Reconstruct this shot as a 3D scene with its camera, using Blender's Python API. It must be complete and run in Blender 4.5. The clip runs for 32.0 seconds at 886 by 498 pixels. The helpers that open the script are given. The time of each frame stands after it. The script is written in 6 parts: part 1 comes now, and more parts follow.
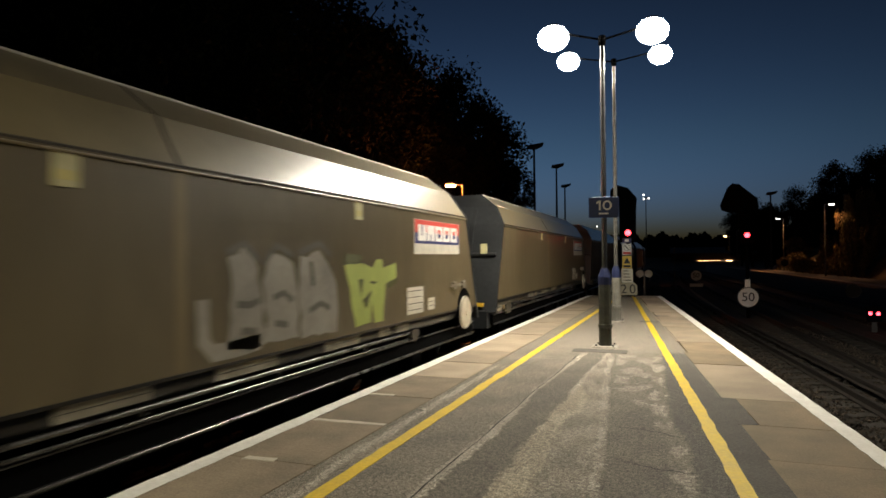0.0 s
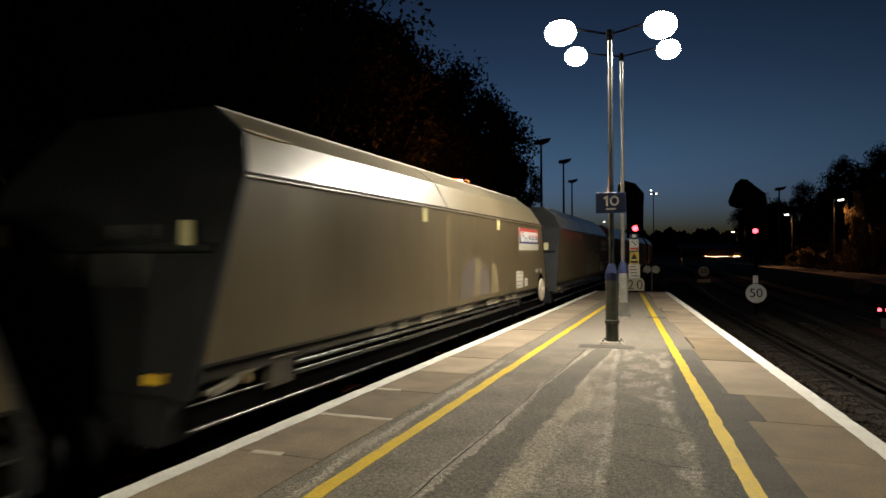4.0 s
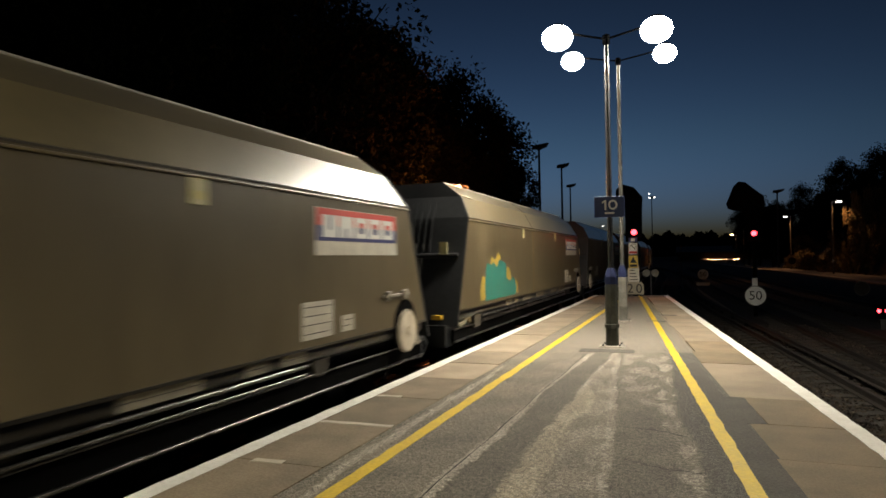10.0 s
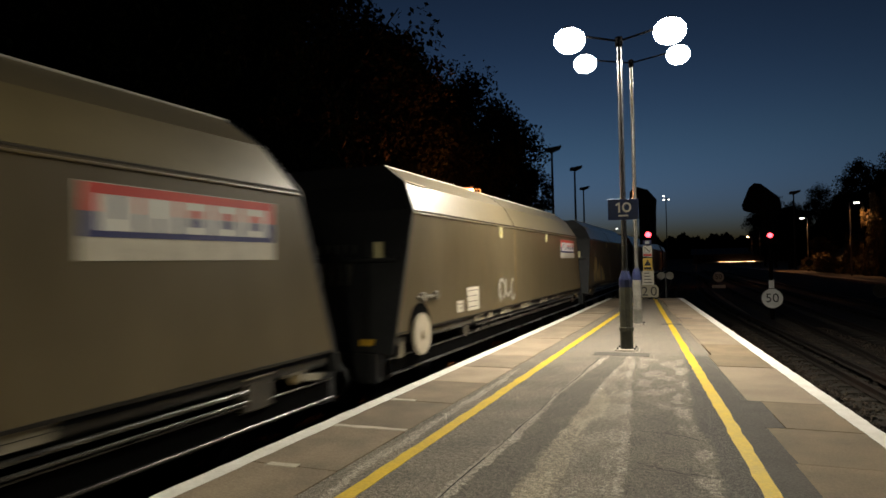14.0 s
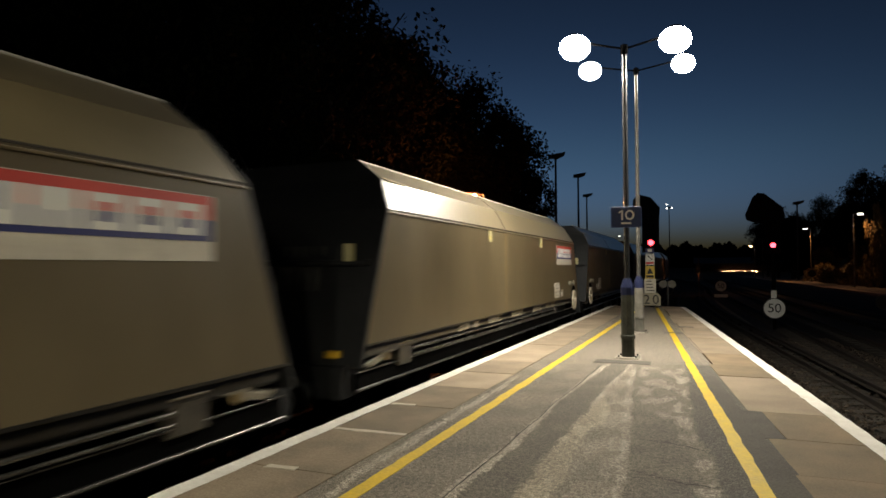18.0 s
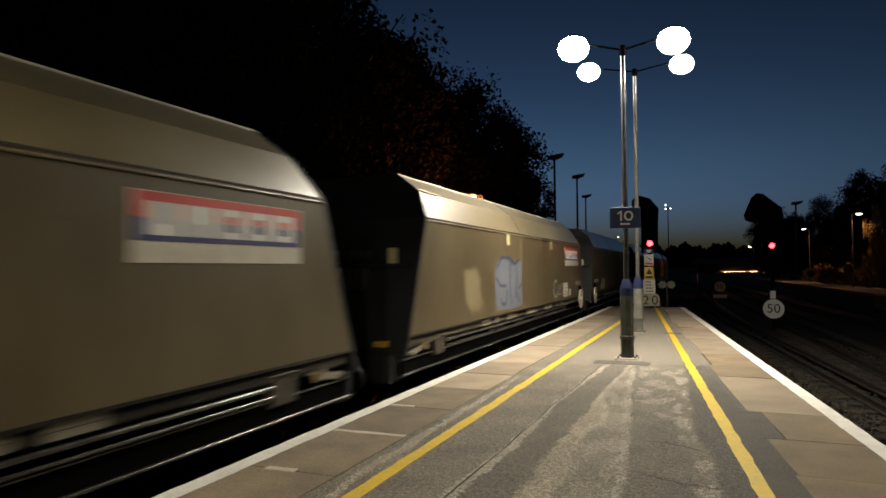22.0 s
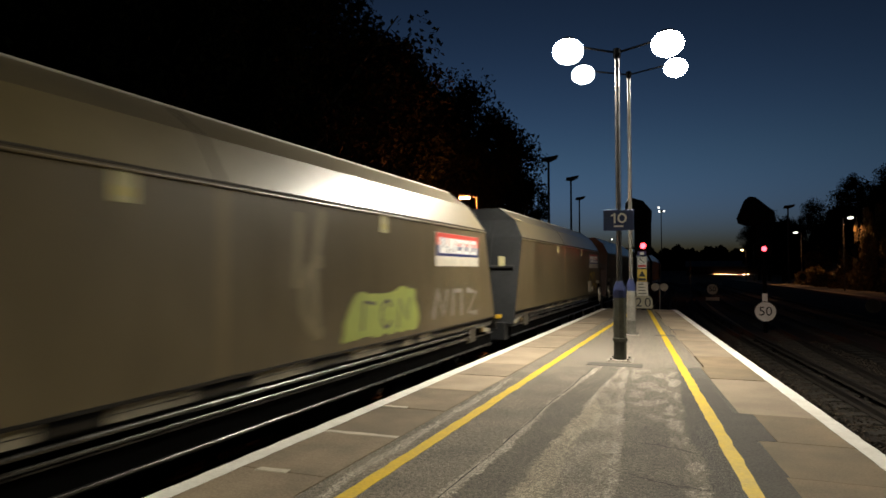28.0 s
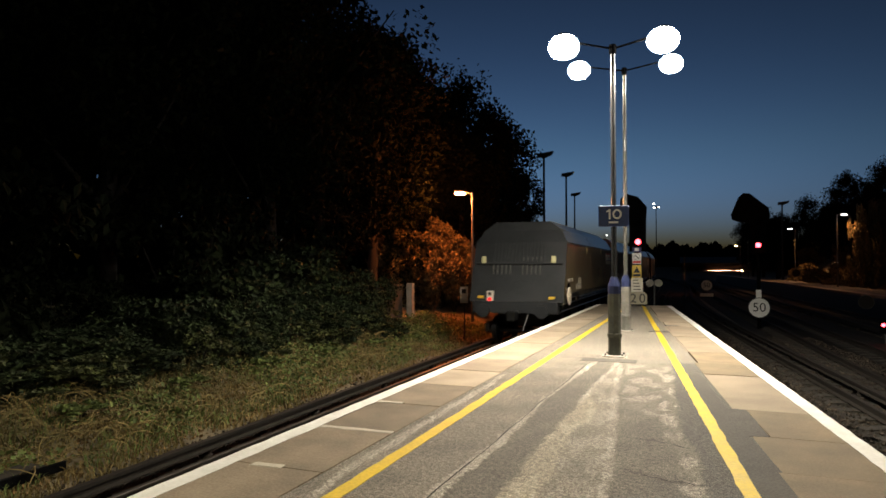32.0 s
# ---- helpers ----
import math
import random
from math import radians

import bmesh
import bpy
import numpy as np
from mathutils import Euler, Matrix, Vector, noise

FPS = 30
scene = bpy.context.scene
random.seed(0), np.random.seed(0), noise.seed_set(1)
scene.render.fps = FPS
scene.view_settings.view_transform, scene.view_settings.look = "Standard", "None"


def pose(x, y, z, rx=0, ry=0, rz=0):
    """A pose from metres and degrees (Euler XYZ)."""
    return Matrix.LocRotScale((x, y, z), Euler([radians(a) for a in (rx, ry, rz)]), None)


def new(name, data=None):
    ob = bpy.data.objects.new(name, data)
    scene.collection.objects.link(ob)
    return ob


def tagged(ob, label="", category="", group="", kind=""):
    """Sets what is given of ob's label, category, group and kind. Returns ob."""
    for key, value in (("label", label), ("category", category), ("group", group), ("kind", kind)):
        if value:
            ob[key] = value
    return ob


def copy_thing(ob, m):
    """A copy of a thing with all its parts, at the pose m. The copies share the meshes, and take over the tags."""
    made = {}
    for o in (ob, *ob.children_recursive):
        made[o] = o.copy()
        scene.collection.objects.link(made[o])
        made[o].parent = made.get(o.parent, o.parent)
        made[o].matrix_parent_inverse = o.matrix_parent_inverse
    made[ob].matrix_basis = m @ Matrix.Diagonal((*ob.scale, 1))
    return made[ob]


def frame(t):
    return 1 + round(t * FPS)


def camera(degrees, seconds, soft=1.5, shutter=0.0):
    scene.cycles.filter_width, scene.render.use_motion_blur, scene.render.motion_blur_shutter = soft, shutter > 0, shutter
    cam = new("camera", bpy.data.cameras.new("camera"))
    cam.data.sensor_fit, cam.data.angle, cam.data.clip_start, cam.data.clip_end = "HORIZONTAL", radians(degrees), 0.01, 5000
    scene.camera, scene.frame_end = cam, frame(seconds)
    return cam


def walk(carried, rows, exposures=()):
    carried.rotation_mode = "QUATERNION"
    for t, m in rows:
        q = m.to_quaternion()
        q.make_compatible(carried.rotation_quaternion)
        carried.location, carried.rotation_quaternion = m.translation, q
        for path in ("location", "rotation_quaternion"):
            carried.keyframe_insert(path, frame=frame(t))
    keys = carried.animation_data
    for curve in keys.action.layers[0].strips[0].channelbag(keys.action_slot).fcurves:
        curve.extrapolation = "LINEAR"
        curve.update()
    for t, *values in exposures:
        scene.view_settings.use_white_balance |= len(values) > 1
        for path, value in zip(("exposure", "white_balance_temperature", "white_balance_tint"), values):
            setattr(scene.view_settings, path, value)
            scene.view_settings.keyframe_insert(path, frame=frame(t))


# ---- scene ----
# Metres; z = 0 is the platform's surface, +y runs along the goods track, away from the camera.
EYE = (0.0, 0.0, 1.45)
RAIL = -0.915           # top of the rails
cam = camera(68.6, 32.0, soft=1.6, shutter=0.7)
TURNS = [               # seconds, turn to the left of +y, tilt upwards, lean to the left
    (0, 20.14, 0.77, -0.44), (0.5, 20.25, 0.63, -0.30), (1, 20.32, 0.56, -0.43), (1.5, 20.43, 0.40, -0.57), (2, 20.51, 0.36, -0.53),
    (2.5, 20.58, 0.36, -0.50), (3, 20.65, 0.35, -0.40), (3.5, 20.71, 0.35, -0.35), (5.5, 20.76, 0.46, -0.35), (6, 20.78, 0.53, -0.33),
    (6.5, 20.78, 0.68, -0.33), (7, 20.80, 0.77, -0.25), (7.5, 20.84, 0.83, -0.25), (8, 20.86, 0.83, -0.23), (8.5, 20.72, 0.81, -0.20),
    (9, 20.64, 0.84, -0.56), (9.5, 20.59, 0.89, -0.82), (10, 20.64, 0.87, -0.95), (10.5, 20.77, 0.90, -0.94), (11, 20.88, 0.95, -0.92),
    (11.5, 21.20, 0.98, -1.17), (12, 21.41, 0.94, -1.06), (12.5, 21.57, 0.99, -1.22), (13, 21.65, 1.01, -1.29), (13.5, 21.71, 1.07, -1.21),
    (14, 21.79, 1.21, -1.21), (14.5, 21.74, 1.37, -1.56), (16.5, 21.81, 1.55, -1.02), (17, 21.86, 1.58, -0.44), (17.5, 21.93, 1.61, -0.33),
    (18, 21.99, 1.63, -0.29), (18.5, 22.04, 1.65, -0.36), (19, 22.00, 1.65, -0.44), (19.5, 21.92, 1.67, -0.34), (20, 21.84, 1.66, -0.17),
    (20.5, 21.79, 1.70, -0.15), (21, 21.83, 1.71, -0.07), (21.5, 21.85, 1.75, -0.30), (22, 21.91, 1.74, -0.45), (22.5, 21.95, 1.77, -0.54),
    (23, 21.99, 1.78, -0.52), (23.5, 22.05, 1.75, -0.49), (24, 21.98, 1.74, -0.46), (24.5, 21.90, 1.80, -0.37), (25, 21.84, 1.84, -0.47),
    (25.5, 21.75, 1.83, -0.29), (27.5, 21.39, 1.82, -0.15), (28, 21.36, 1.84, -0.12), (28.5, 21.30, 1.85, -0.28), (29, 21.27, 1.79, -0.10),
    (29.5, 21.21, 1.79, 0.00), (30, 21.16, 1.77, 0.06), (30.5, 21.11, 1.78, 0.01), (31, 21.06, 1.75, -0.07), (31.5, 21.02, 1.60, 0.05),
    (32, 20.94, 1.45, 0.00)]


def held(turn, tilt, lean):
    return pose(*EYE, 90 + tilt, 0, turn) @ pose(0, 0, 0, 0, 0, lean)


walk(cam, [(t, held(a, b, c)) for t, a, b, c in TURNS],
     exposures=[(0, 0.0), (30.4, 0.0), (31.3, 0.35), (32, 0.72)])

# ---- light: dusk sky, platform lamps, distant lamps ----
world = bpy.data.worlds.new("dusk")
scene.world = world
world.use_nodes = True
wn = world.node_tree
sky = wn.nodes.new("ShaderNodeTexSky")
sky.sky_type, sky.sun_disc = "NISHITA", False
sky.sun_elevation, sky.sun_rotation = radians(-6.5), radians(-22)
sky.altitude, sky.air_density, sky.dust_density, sky.ozone_density = 50, 1.0, 2.0, 1.0
wn.nodes["Background"].inputs["Strength"].default_value = 4.7
cool = wn.nodes.new("ShaderNodeVectorMath")       # the deep blue of a clear sky after sunset
cool.operation, cool.inputs[1].default_value = "MULTIPLY", (0.53, 0.98, 1.62)
wn.links.new(sky.outputs["Color"], cool.inputs[0])
soft_sky = wn.nodes.new("ShaderNodeHueSaturation")
soft_sky.inputs["Saturation"].default_value = 0.94
haze_at, height, haze, mauve = (wn.nodes.new("ShaderNode" + k) for k in ("TexCoord", "SeparateXYZ", "MapRange", "Mix"))
haze.interpolation_type = "SMOOTHSTEP"            # the dull mauve band low over the horizon
haze.inputs["From Min"].default_value, haze.inputs["From Max"].default_value = -0.02, 0.19
mauve.data_type = "RGBA"
mauve.inputs["A"].default_value, mauve.inputs["B"].default_value = (0.55, 0.55, 1.25, 1), (1, 1, 1, 1)
wn.links.new(haze_at.outputs["Generated"], height.inputs[0])
wn.links.new(height.outputs["Z"], haze.inputs["Value"])
wn.links.new(haze.outputs["Result"], mauve.inputs["Factor"])
low_sky = wn.nodes.new("ShaderNodeVectorMath")
low_sky.operation = "MULTIPLY"
wn.links.new(cool.outputs["Vector"], low_sky.inputs[0])
wn.links.new(mauve.outputs["Result"], low_sky.inputs[1])
wn.links.new(low_sky.outputs["Vector"], soft_sky.inputs["Color"])
wn.links.new(soft_sky.outputs["Color"], wn.nodes["Background"].inputs["Color"])


def lamp(name, place, watts, colour, radius, cone=0):
    data = bpy.data.lights.new(name, "SPOT" if cone else "POINT")
    data.energy, data.color, data.shadow_soft_size = watts, colour, radius
    if cone:
        data.spot_size, data.spot_blend = radians(cone), 0.4
    ob = new(name, data)
    ob.location = place
    return ob


WHITE_LAMP, WARM_LAMP, AMBER, SODIUM = (1.0, 0.91, 0.74), (1.0, 0.90, 0.66), (1.0, 0.46, 0.18), (1.0, 0.24, 0.05)
# the third column is unseen behind the camera, assumed, to light the foreground
POLE_A, POLE_B, POLE_UNSEEN = (-1.16, 10.70), (-1.365, 14.88), (-0.60, -4.2)
HEADS = []              # centres of the bright bowls: two on each column
for (px, py), reach, high, watts in ((POLE_A, 0.77, 5.05, 1270), (POLE_B, 0.985, 5.89, 430), (POLE_UNSEEN, 0.77, 5.05, 1100)):
    for side in (-1, 1):
        HEADS.append((px + side * reach, py + side * 0.11, high, watts))
for hx, hy, hz, watts in HEADS:
    lamp("platform_light", (hx, hy, hz - 0.23), watts, WHITE_LAMP if hy > 0 else WARM_LAMP, 0.16, 165)
lamp("street_light", (-8.75, 24.2, 4.1), 900, SODIUM, 0.12)
lamp("street_light", (9.57, 50.0, 4.62), 190, AMBER, 0.15, 150)
lamp("street_light", (8.35, 67.0, 4.60), 480, AMBER, 0.15, 130)
# added light: turns the far wagons orange, no known lamp stands here
lamp("added_wagon_light", (-0.75, 60.0, 0.95), 26, SODIUM, 0.06)

# ---- materials ----
def mat(name, a, b=None, rough=0.7, metal=0.0, scale=6.0, fine=60.0, bump=0.2, stretch=(1, 1, 1), vary=0.0, spec=0.5, contrast=0.5, island=False, grain=0.45, detail=4, depth=0.01, coat=0.0):
    """Two colours mixed by a coarse and a fine noise in metres, with bump from the fine one."""
    m = bpy.data.materials.new(name)
    m.use_nodes = True
    nt = m.node_tree
    p = nt.nodes["Principled BSDF"]
    b = b or tuple(c * 0.7 for c in a)
    co = nt.nodes.new("ShaderNodeTexCoord")
    mp = nt.nodes.new("ShaderNodeMapping")
    mp.inputs["Scale"].default_value = stretch
    nt.links.new(co.outputs["Object"], mp.inputs["Vector"])
    n1, n2 = nt.nodes.new("ShaderNodeTexNoise"), nt.nodes.new("ShaderNodeTexNoise")
    n1.inputs["Scale"].default_value, n1.inputs["Detail"].default_value = scale, 6
    n2.inputs["Scale"].default_value, n2.inputs["Detail"].default_value = fine, detail
    for n in (n1, n2):
        nt.links.new(mp.outputs["Vector"], n.inputs["Vector"])
    add = nt.nodes.new("ShaderNodeMath")
    add.operation = "MULTIPLY_ADD"
    nt.links.new(n2.outputs["Fac"], add.inputs[0])
    add.inputs[1].default_value = grain
    nt.links.new(n1.outputs["Fac"], add.inputs[2])
    ramp = nt.nodes.new("ShaderNodeValToRGB")
    ramp.color_ramp.elements[0].position = 0.5 - contrast * 0.35 / (1 + grain)
    ramp.color_ramp.elements[1].position = 0.5 + contrast * 0.35 / (1 + grain)
    ramp.color_ramp.elements[0].color, ramp.color_ramp.elements[1].color = (*b, 1), (*a, 1)
    part_of = nt.nodes.new("ShaderNodeMath")
    part_of.operation, part_of.inputs[1].default_value = "DIVIDE", 1 + grain
    nt.links.new(add.outputs[0], part_of.inputs[0])
    nt.links.new(part_of.outputs[0], ramp.inputs["Fac"])
    out = ramp.outputs["Color"]
    if vary:
        if island:
            rnd = nt.nodes.new("ShaderNodeNewGeometry").outputs["Random Per Island"]
        else:
            rnd = nt.nodes.new("ShaderNodeObjectInfo").outputs["Random"]
        ma = nt.nodes.new("ShaderNodeMapRange")
        ma.inputs["To Min"].default_value, ma.inputs["To Max"].default_value = 1 - vary, 1 + vary
        nt.links.new(rnd, ma.inputs["Value"])
        mul = nt.nodes.new("ShaderNodeVectorMath")
        mul.operation = "SCALE"
        nt.links.new(out, mul.inputs[0])
        nt.links.new(ma.outputs["Result"], mul.inputs["Scale"])
        out = mul.outputs["Vector"]
    nt.links.new(out, p.inputs["Base Color"])
    mr = nt.nodes.new("ShaderNodeMapRange")
    mr.inputs["To Min"].default_value, mr.inputs["To Max"].default_value = max(0.03, rough - 0.12), min(1, rough + 0.12)
    nt.links.new(n1.outputs["Fac"], mr.inputs["Value"])
    nt.links.new(mr.outputs["Result"], p.inputs["Roughness"])
    p.inputs["Metallic"].default_value = metal
    p.inputs["Specular IOR Level"].default_value = spec
    p.inputs["Coat Weight"].default_value, p.inputs["Coat Roughness"].default_value = coat, 0.31
    if bump:
        bp = nt.nodes.new("ShaderNodeBump")
        bp.inputs["Strength"].default_value, bp.inputs["Distance"].default_value = bump, depth
        nt.links.new(n2.outputs["Fac"], bp.inputs["Height"])
        nt.links.new(bp.outputs["Normal"], p.inputs["Normal"])
    return m


def glow(name, colour, strength):
    m = bpy.data.materials.new(name)
    m.use_nodes = True
    p = m.node_tree.nodes["Principled BSDF"]
    p.inputs["Base Color"].default_value = (*[c * 0.8 for c in colour], 1)
    p.inputs["Emission Color"].default_value = (*colour, 1)
    p.inputs["Emission Strength"].default_value = strength
    return m


ASPHALT = mat("asphalt", (0.215, 0.195, 0.165), (0.075, 0.07, 0.062), 0.9, scale=1.6, fine=95, bump=0.9, contrast=0.62, grain=1.3)
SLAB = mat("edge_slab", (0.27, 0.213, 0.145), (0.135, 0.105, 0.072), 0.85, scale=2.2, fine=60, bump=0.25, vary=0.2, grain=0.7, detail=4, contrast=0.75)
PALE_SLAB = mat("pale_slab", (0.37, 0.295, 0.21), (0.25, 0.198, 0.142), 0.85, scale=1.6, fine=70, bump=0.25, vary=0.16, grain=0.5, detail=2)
MORTAR = mat("patch_repair", (0.105, 0.095, 0.080), (0.066, 0.060, 0.052), 0.92, scale=2.4, fine=55, bump=0.3, contrast=0.6, grain=1.6, detail=4)
WHITE_LINE = mat("white_line_paint", (0.86, 0.84, 0.80), (0.68, 0.655, 0.60), 0.65, scale=5, fine=34, bump=0.3, contrast=0.8, grain=0.8)
YELLOW_LINE = mat("yellow_line_paint", (0.77, 0.53, 0.018), (0.58, 0.395, 0.02), 0.65, scale=5, fine=34, bump=0.4, contrast=0.8, grain=1.0)
BRICK_M = mat("platform_brick", (0.12, 0.075, 0.055), (0.06, 0.045, 0.04), 0.9, scale=8, fine=60)
DARK_WALL = mat("dark_garden_wall", (0.045, 0.042, 0.035), (0.022, 0.021, 0.018), 0.95, scale=4, fine=40, bump=0.5)
BALLAST = mat("ballast_stone", (0.066, 0.053, 0.041), (0.021, 0.017, 0.014), 0.95, scale=4, fine=30, bump=1.0, vary=0.5, island=True, spec=0.15)
BALLAST_BED = mat("ballast_bed", (0.034, 0.029, 0.024), (0.011, 0.0095, 0.008), 0.95, scale=14, fine=40, bump=1.0, contrast=0.8, spec=0.15)
EARTH = mat("earth", (0.17, 0.132, 0.075), (0.06, 0.049, 0.028), 0.95, scale=1.3, fine=25, bump=1.0)
RAIL_M = mat("rail_steel", (0.02, 0.0155, 0.012), (0.010, 0.008, 0.007), 0.85, 0.0, scale=6, fine=60, spec=0.2)
RAIL_TOP = mat("polished_rail_head", (0.11, 0.10, 0.088), (0.07, 0.062, 0.054), 0.5, 0.8, scale=6, fine=60, bump=0.05)
CONCRETE = mat("concrete", (0.36, 0.33, 0.28), (0.22, 0.20, 0.17), 0.9, scale=3, fine=40, bump=0.4)
SLEEPER_M = mat("sleeper_concrete", (0.042, 0.037, 0.032), (0.022, 0.02, 0.017), 0.9, scale=4, fine=40, bump=0.4, spec=0.2)
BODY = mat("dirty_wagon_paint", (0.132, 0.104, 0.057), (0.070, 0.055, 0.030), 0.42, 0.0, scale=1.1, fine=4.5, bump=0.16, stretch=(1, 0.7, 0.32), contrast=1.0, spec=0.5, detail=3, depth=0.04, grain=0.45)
# paler than BODY: lamp light on the upward-facing panels is partly in the colour
UPPER = mat("lamplit_wagon_top", (0.21, 0.165, 0.080), (0.135, 0.107, 0.052), 0.42, 0.0, scale=1.4, fine=9, bump=0.1, contrast=0.75, spec=0.6, coat=1.0)
END_PAINT = mat("dark_end_paint", (0.021, 0.0225, 0.0245), (0.013, 0.014, 0.0155), 0.6, scale=1.5, fine=16, bump=0.05, spec=0.25)
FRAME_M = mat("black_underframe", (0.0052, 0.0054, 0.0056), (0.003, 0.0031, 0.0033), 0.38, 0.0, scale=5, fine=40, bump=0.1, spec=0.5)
STEP_YELLOW = mat("yellow_step_paint", (0.72, 0.46, 0.03), (0.55, 0.34, 0.03), 0.55, scale=6, fine=40, bump=0.05)
GLINT = mat("painted_glint_cream", (0.62, 0.56, 0.40), (0.48, 0.43, 0.30), 0.55, scale=6, fine=40, bump=0.05)
FRAME_EDGE = mat("scuffed_steel_edge", (0.14, 0.135, 0.125), (0.07, 0.067, 0.062), 0.3, 0.9, scale=7, fine=40, bump=0.1)
INNER = mat("hopper_inside", (0.07, 0.058, 0.045), (0.04, 0.033, 0.027), 0.8, scale=2, fine=20)
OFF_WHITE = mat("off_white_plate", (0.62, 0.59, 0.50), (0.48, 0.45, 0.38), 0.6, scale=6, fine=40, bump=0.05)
CREAM = mat("cream_hand_wheel", (0.66, 0.60, 0.48), (0.50, 0.45, 0.36), 0.55, scale=5, fine=30, bump=0.05)
PLATE_YELLOW = mat("yellow_plate", (0.60, 0.53, 0.20), (0.45, 0.40, 0.17), 0.6, scale=6, fine=40, bump=0.05)
SIGN_RED = mat("red_sign_paint", (0.62, 0.06, 0.045), (0.50, 0.05, 0.04), 0.5, scale=4, fine=30, bump=0.03)
SIGN_NAVY = mat("navy_sign_paint", (0.028, 0.036, 0.16), (0.022, 0.028, 0.12), 0.5, scale=4, fine=30, bump=0.03)
SIGN_BLUE = mat("blue_sign_enamel", (0.012, 0.032, 0.12), (0.010, 0.026, 0.10), 0.5, scale=3, fine=30, bump=0.02)
SIGN_WHITE = mat("white_sign_enamel", (0.78, 0.78, 0.76), (0.70, 0.70, 0.67), 0.45, scale=3, fine=30, bump=0.02)
SIGN_BLACK = mat("black_sign_paint", (0.015, 0.015, 0.016), (0.011, 0.011, 0.011), 0.5, scale=3, fine=30, bump=0.02)
SIGN_YELLOW = mat("yellow_sign_paint", (0.70, 0.48, 0.07), (0.60, 0.41, 0.06), 0.5, scale=3, fine=30, bump=0.02)
# column greys in two tones: dark for the unlit column, pale for the lit one
SHADED_POLE = mat("shaded_glossy_pole", (0.035, 0.036, 0.038), (0.022, 0.023, 0.025), 0.2, 0.0, scale=7, fine=50, bump=0.02, spec=0.8)
POLE_GREY = mat("lit_pole_grey", (0.10, 0.098, 0.092), (0.065, 0.064, 0.06), 0.15, 0.0, scale=7, fine=50, bump=0.02, spec=0.9)
LIT_BASE = mat("lit_grey_pole_base", (0.19, 0.185, 0.165), (0.12, 0.118, 0.105), 0.7, scale=5, fine=40, bump=0.1, spec=0.25)
POLE_BASE = mat("grey_green_pole_base", (0.072, 0.076, 0.064), (0.042, 0.045, 0.038), 0.75, scale=5, fine=40, bump=0.1, spec=0.25)
POLE_BLUE = mat("blue_pole_band", (0.022, 0.030, 0.085), (0.014, 0.020, 0.06), 0.7, scale=5, fine=40, bump=0.05, spec=0.15)
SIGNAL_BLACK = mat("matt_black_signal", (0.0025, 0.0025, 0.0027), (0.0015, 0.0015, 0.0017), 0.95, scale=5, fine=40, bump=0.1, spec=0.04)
DARK_STEEL = mat("dark_steel", (0.05, 0.05, 0.052), (0.03, 0.03, 0.032), 0.5, 0.5, scale=5, fine=40)
# near-black leaf colour carries the darkness of the unlit trees
LEAF = mat("unlit_tree_leaves", (0.0055, 0.0075, 0.003), (0.0028, 0.004, 0.0017), 0.9, scale=1.5, fine=12, bump=0, vary=0.4, island=True, spec=0.05)
# shrub leaves darkened for the upper hedge, which lamp light barely reaches
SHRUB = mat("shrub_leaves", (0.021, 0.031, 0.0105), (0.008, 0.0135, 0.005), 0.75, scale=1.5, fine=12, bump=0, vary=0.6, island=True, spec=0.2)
BRAMBLE = mat("bramble_leaves", (0.062, 0.070, 0.022), (0.024, 0.030, 0.011), 0.65, scale=1.5, fine=12, bump=0, vary=0.6, island=True, spec=0.25)
STRAW = mat("dry_grass", (0.20, 0.148, 0.063), (0.08, 0.068, 0.028), 0.85, scale=0.9, fine=8, bump=0, vary=0.5, island=True, spec=0.1)
BARK = mat("bark", (0.016, 0.013, 0.010), (0.008, 0.0065, 0.005), 0.95, scale=6, fine=30, bump=0.8, stretch=(1, 1, 0.3))
# lighter orange-brown leaves: part of the lamps' light is in this colour
LAMPLIT_LEAF = mat("broad_lamplit_leaves", (0.115, 0.085, 0.036), (0.05, 0.037, 0.016), 0.6, scale=1.5, fine=12, bump=0, vary=0.5, island=True, spec=0.3)
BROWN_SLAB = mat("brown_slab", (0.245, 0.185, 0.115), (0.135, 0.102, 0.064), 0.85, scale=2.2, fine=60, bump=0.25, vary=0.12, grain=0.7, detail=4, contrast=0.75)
DULL_SIGN = mat("dull_sign_enamel", (0.33, 0.30, 0.22), (0.25, 0.225, 0.16), 0.6, scale=3, fine=30, bump=0.02)
LAMP_GLOW = glow("lit_lamp_bowl", (1.0, 0.96, 0.86), 40)
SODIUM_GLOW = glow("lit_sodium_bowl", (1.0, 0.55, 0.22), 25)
RED_GLOW = glow("lit_red_lens", (1.0, 0.035, 0.05), 12)
TAIL_GLOW = glow("dim_red_lens", (1.0, 0.03, 0.03), 0.6)
WARM_GLOW = glow("lit_warm_window", (1.0, 0.60, 0.30), 34)
COLD_GLOW = glow("lit_white_lamp", (1.0, 0.95, 0.85), 5)
CYL = mat("dusty_cylinder", (0.07, 0.06, 0.042), (0.035, 0.03, 0.022), 0.75, scale=5, fine=30)
def spray(name, c, k=0.75):
    return mat(name, c, tuple(v * k for v in c), 0.6, scale=2.2, fine=18, bump=0.02, contrast=0.8)
G_GREY, G_LIME, G_PURPLE = spray("grey_spray", (0.30, 0.28, 0.24), 0.6), spray("lime_spray", (0.36, 0.42, 0.10)), spray("purple_spray", (0.135, 0.11, 0.095))
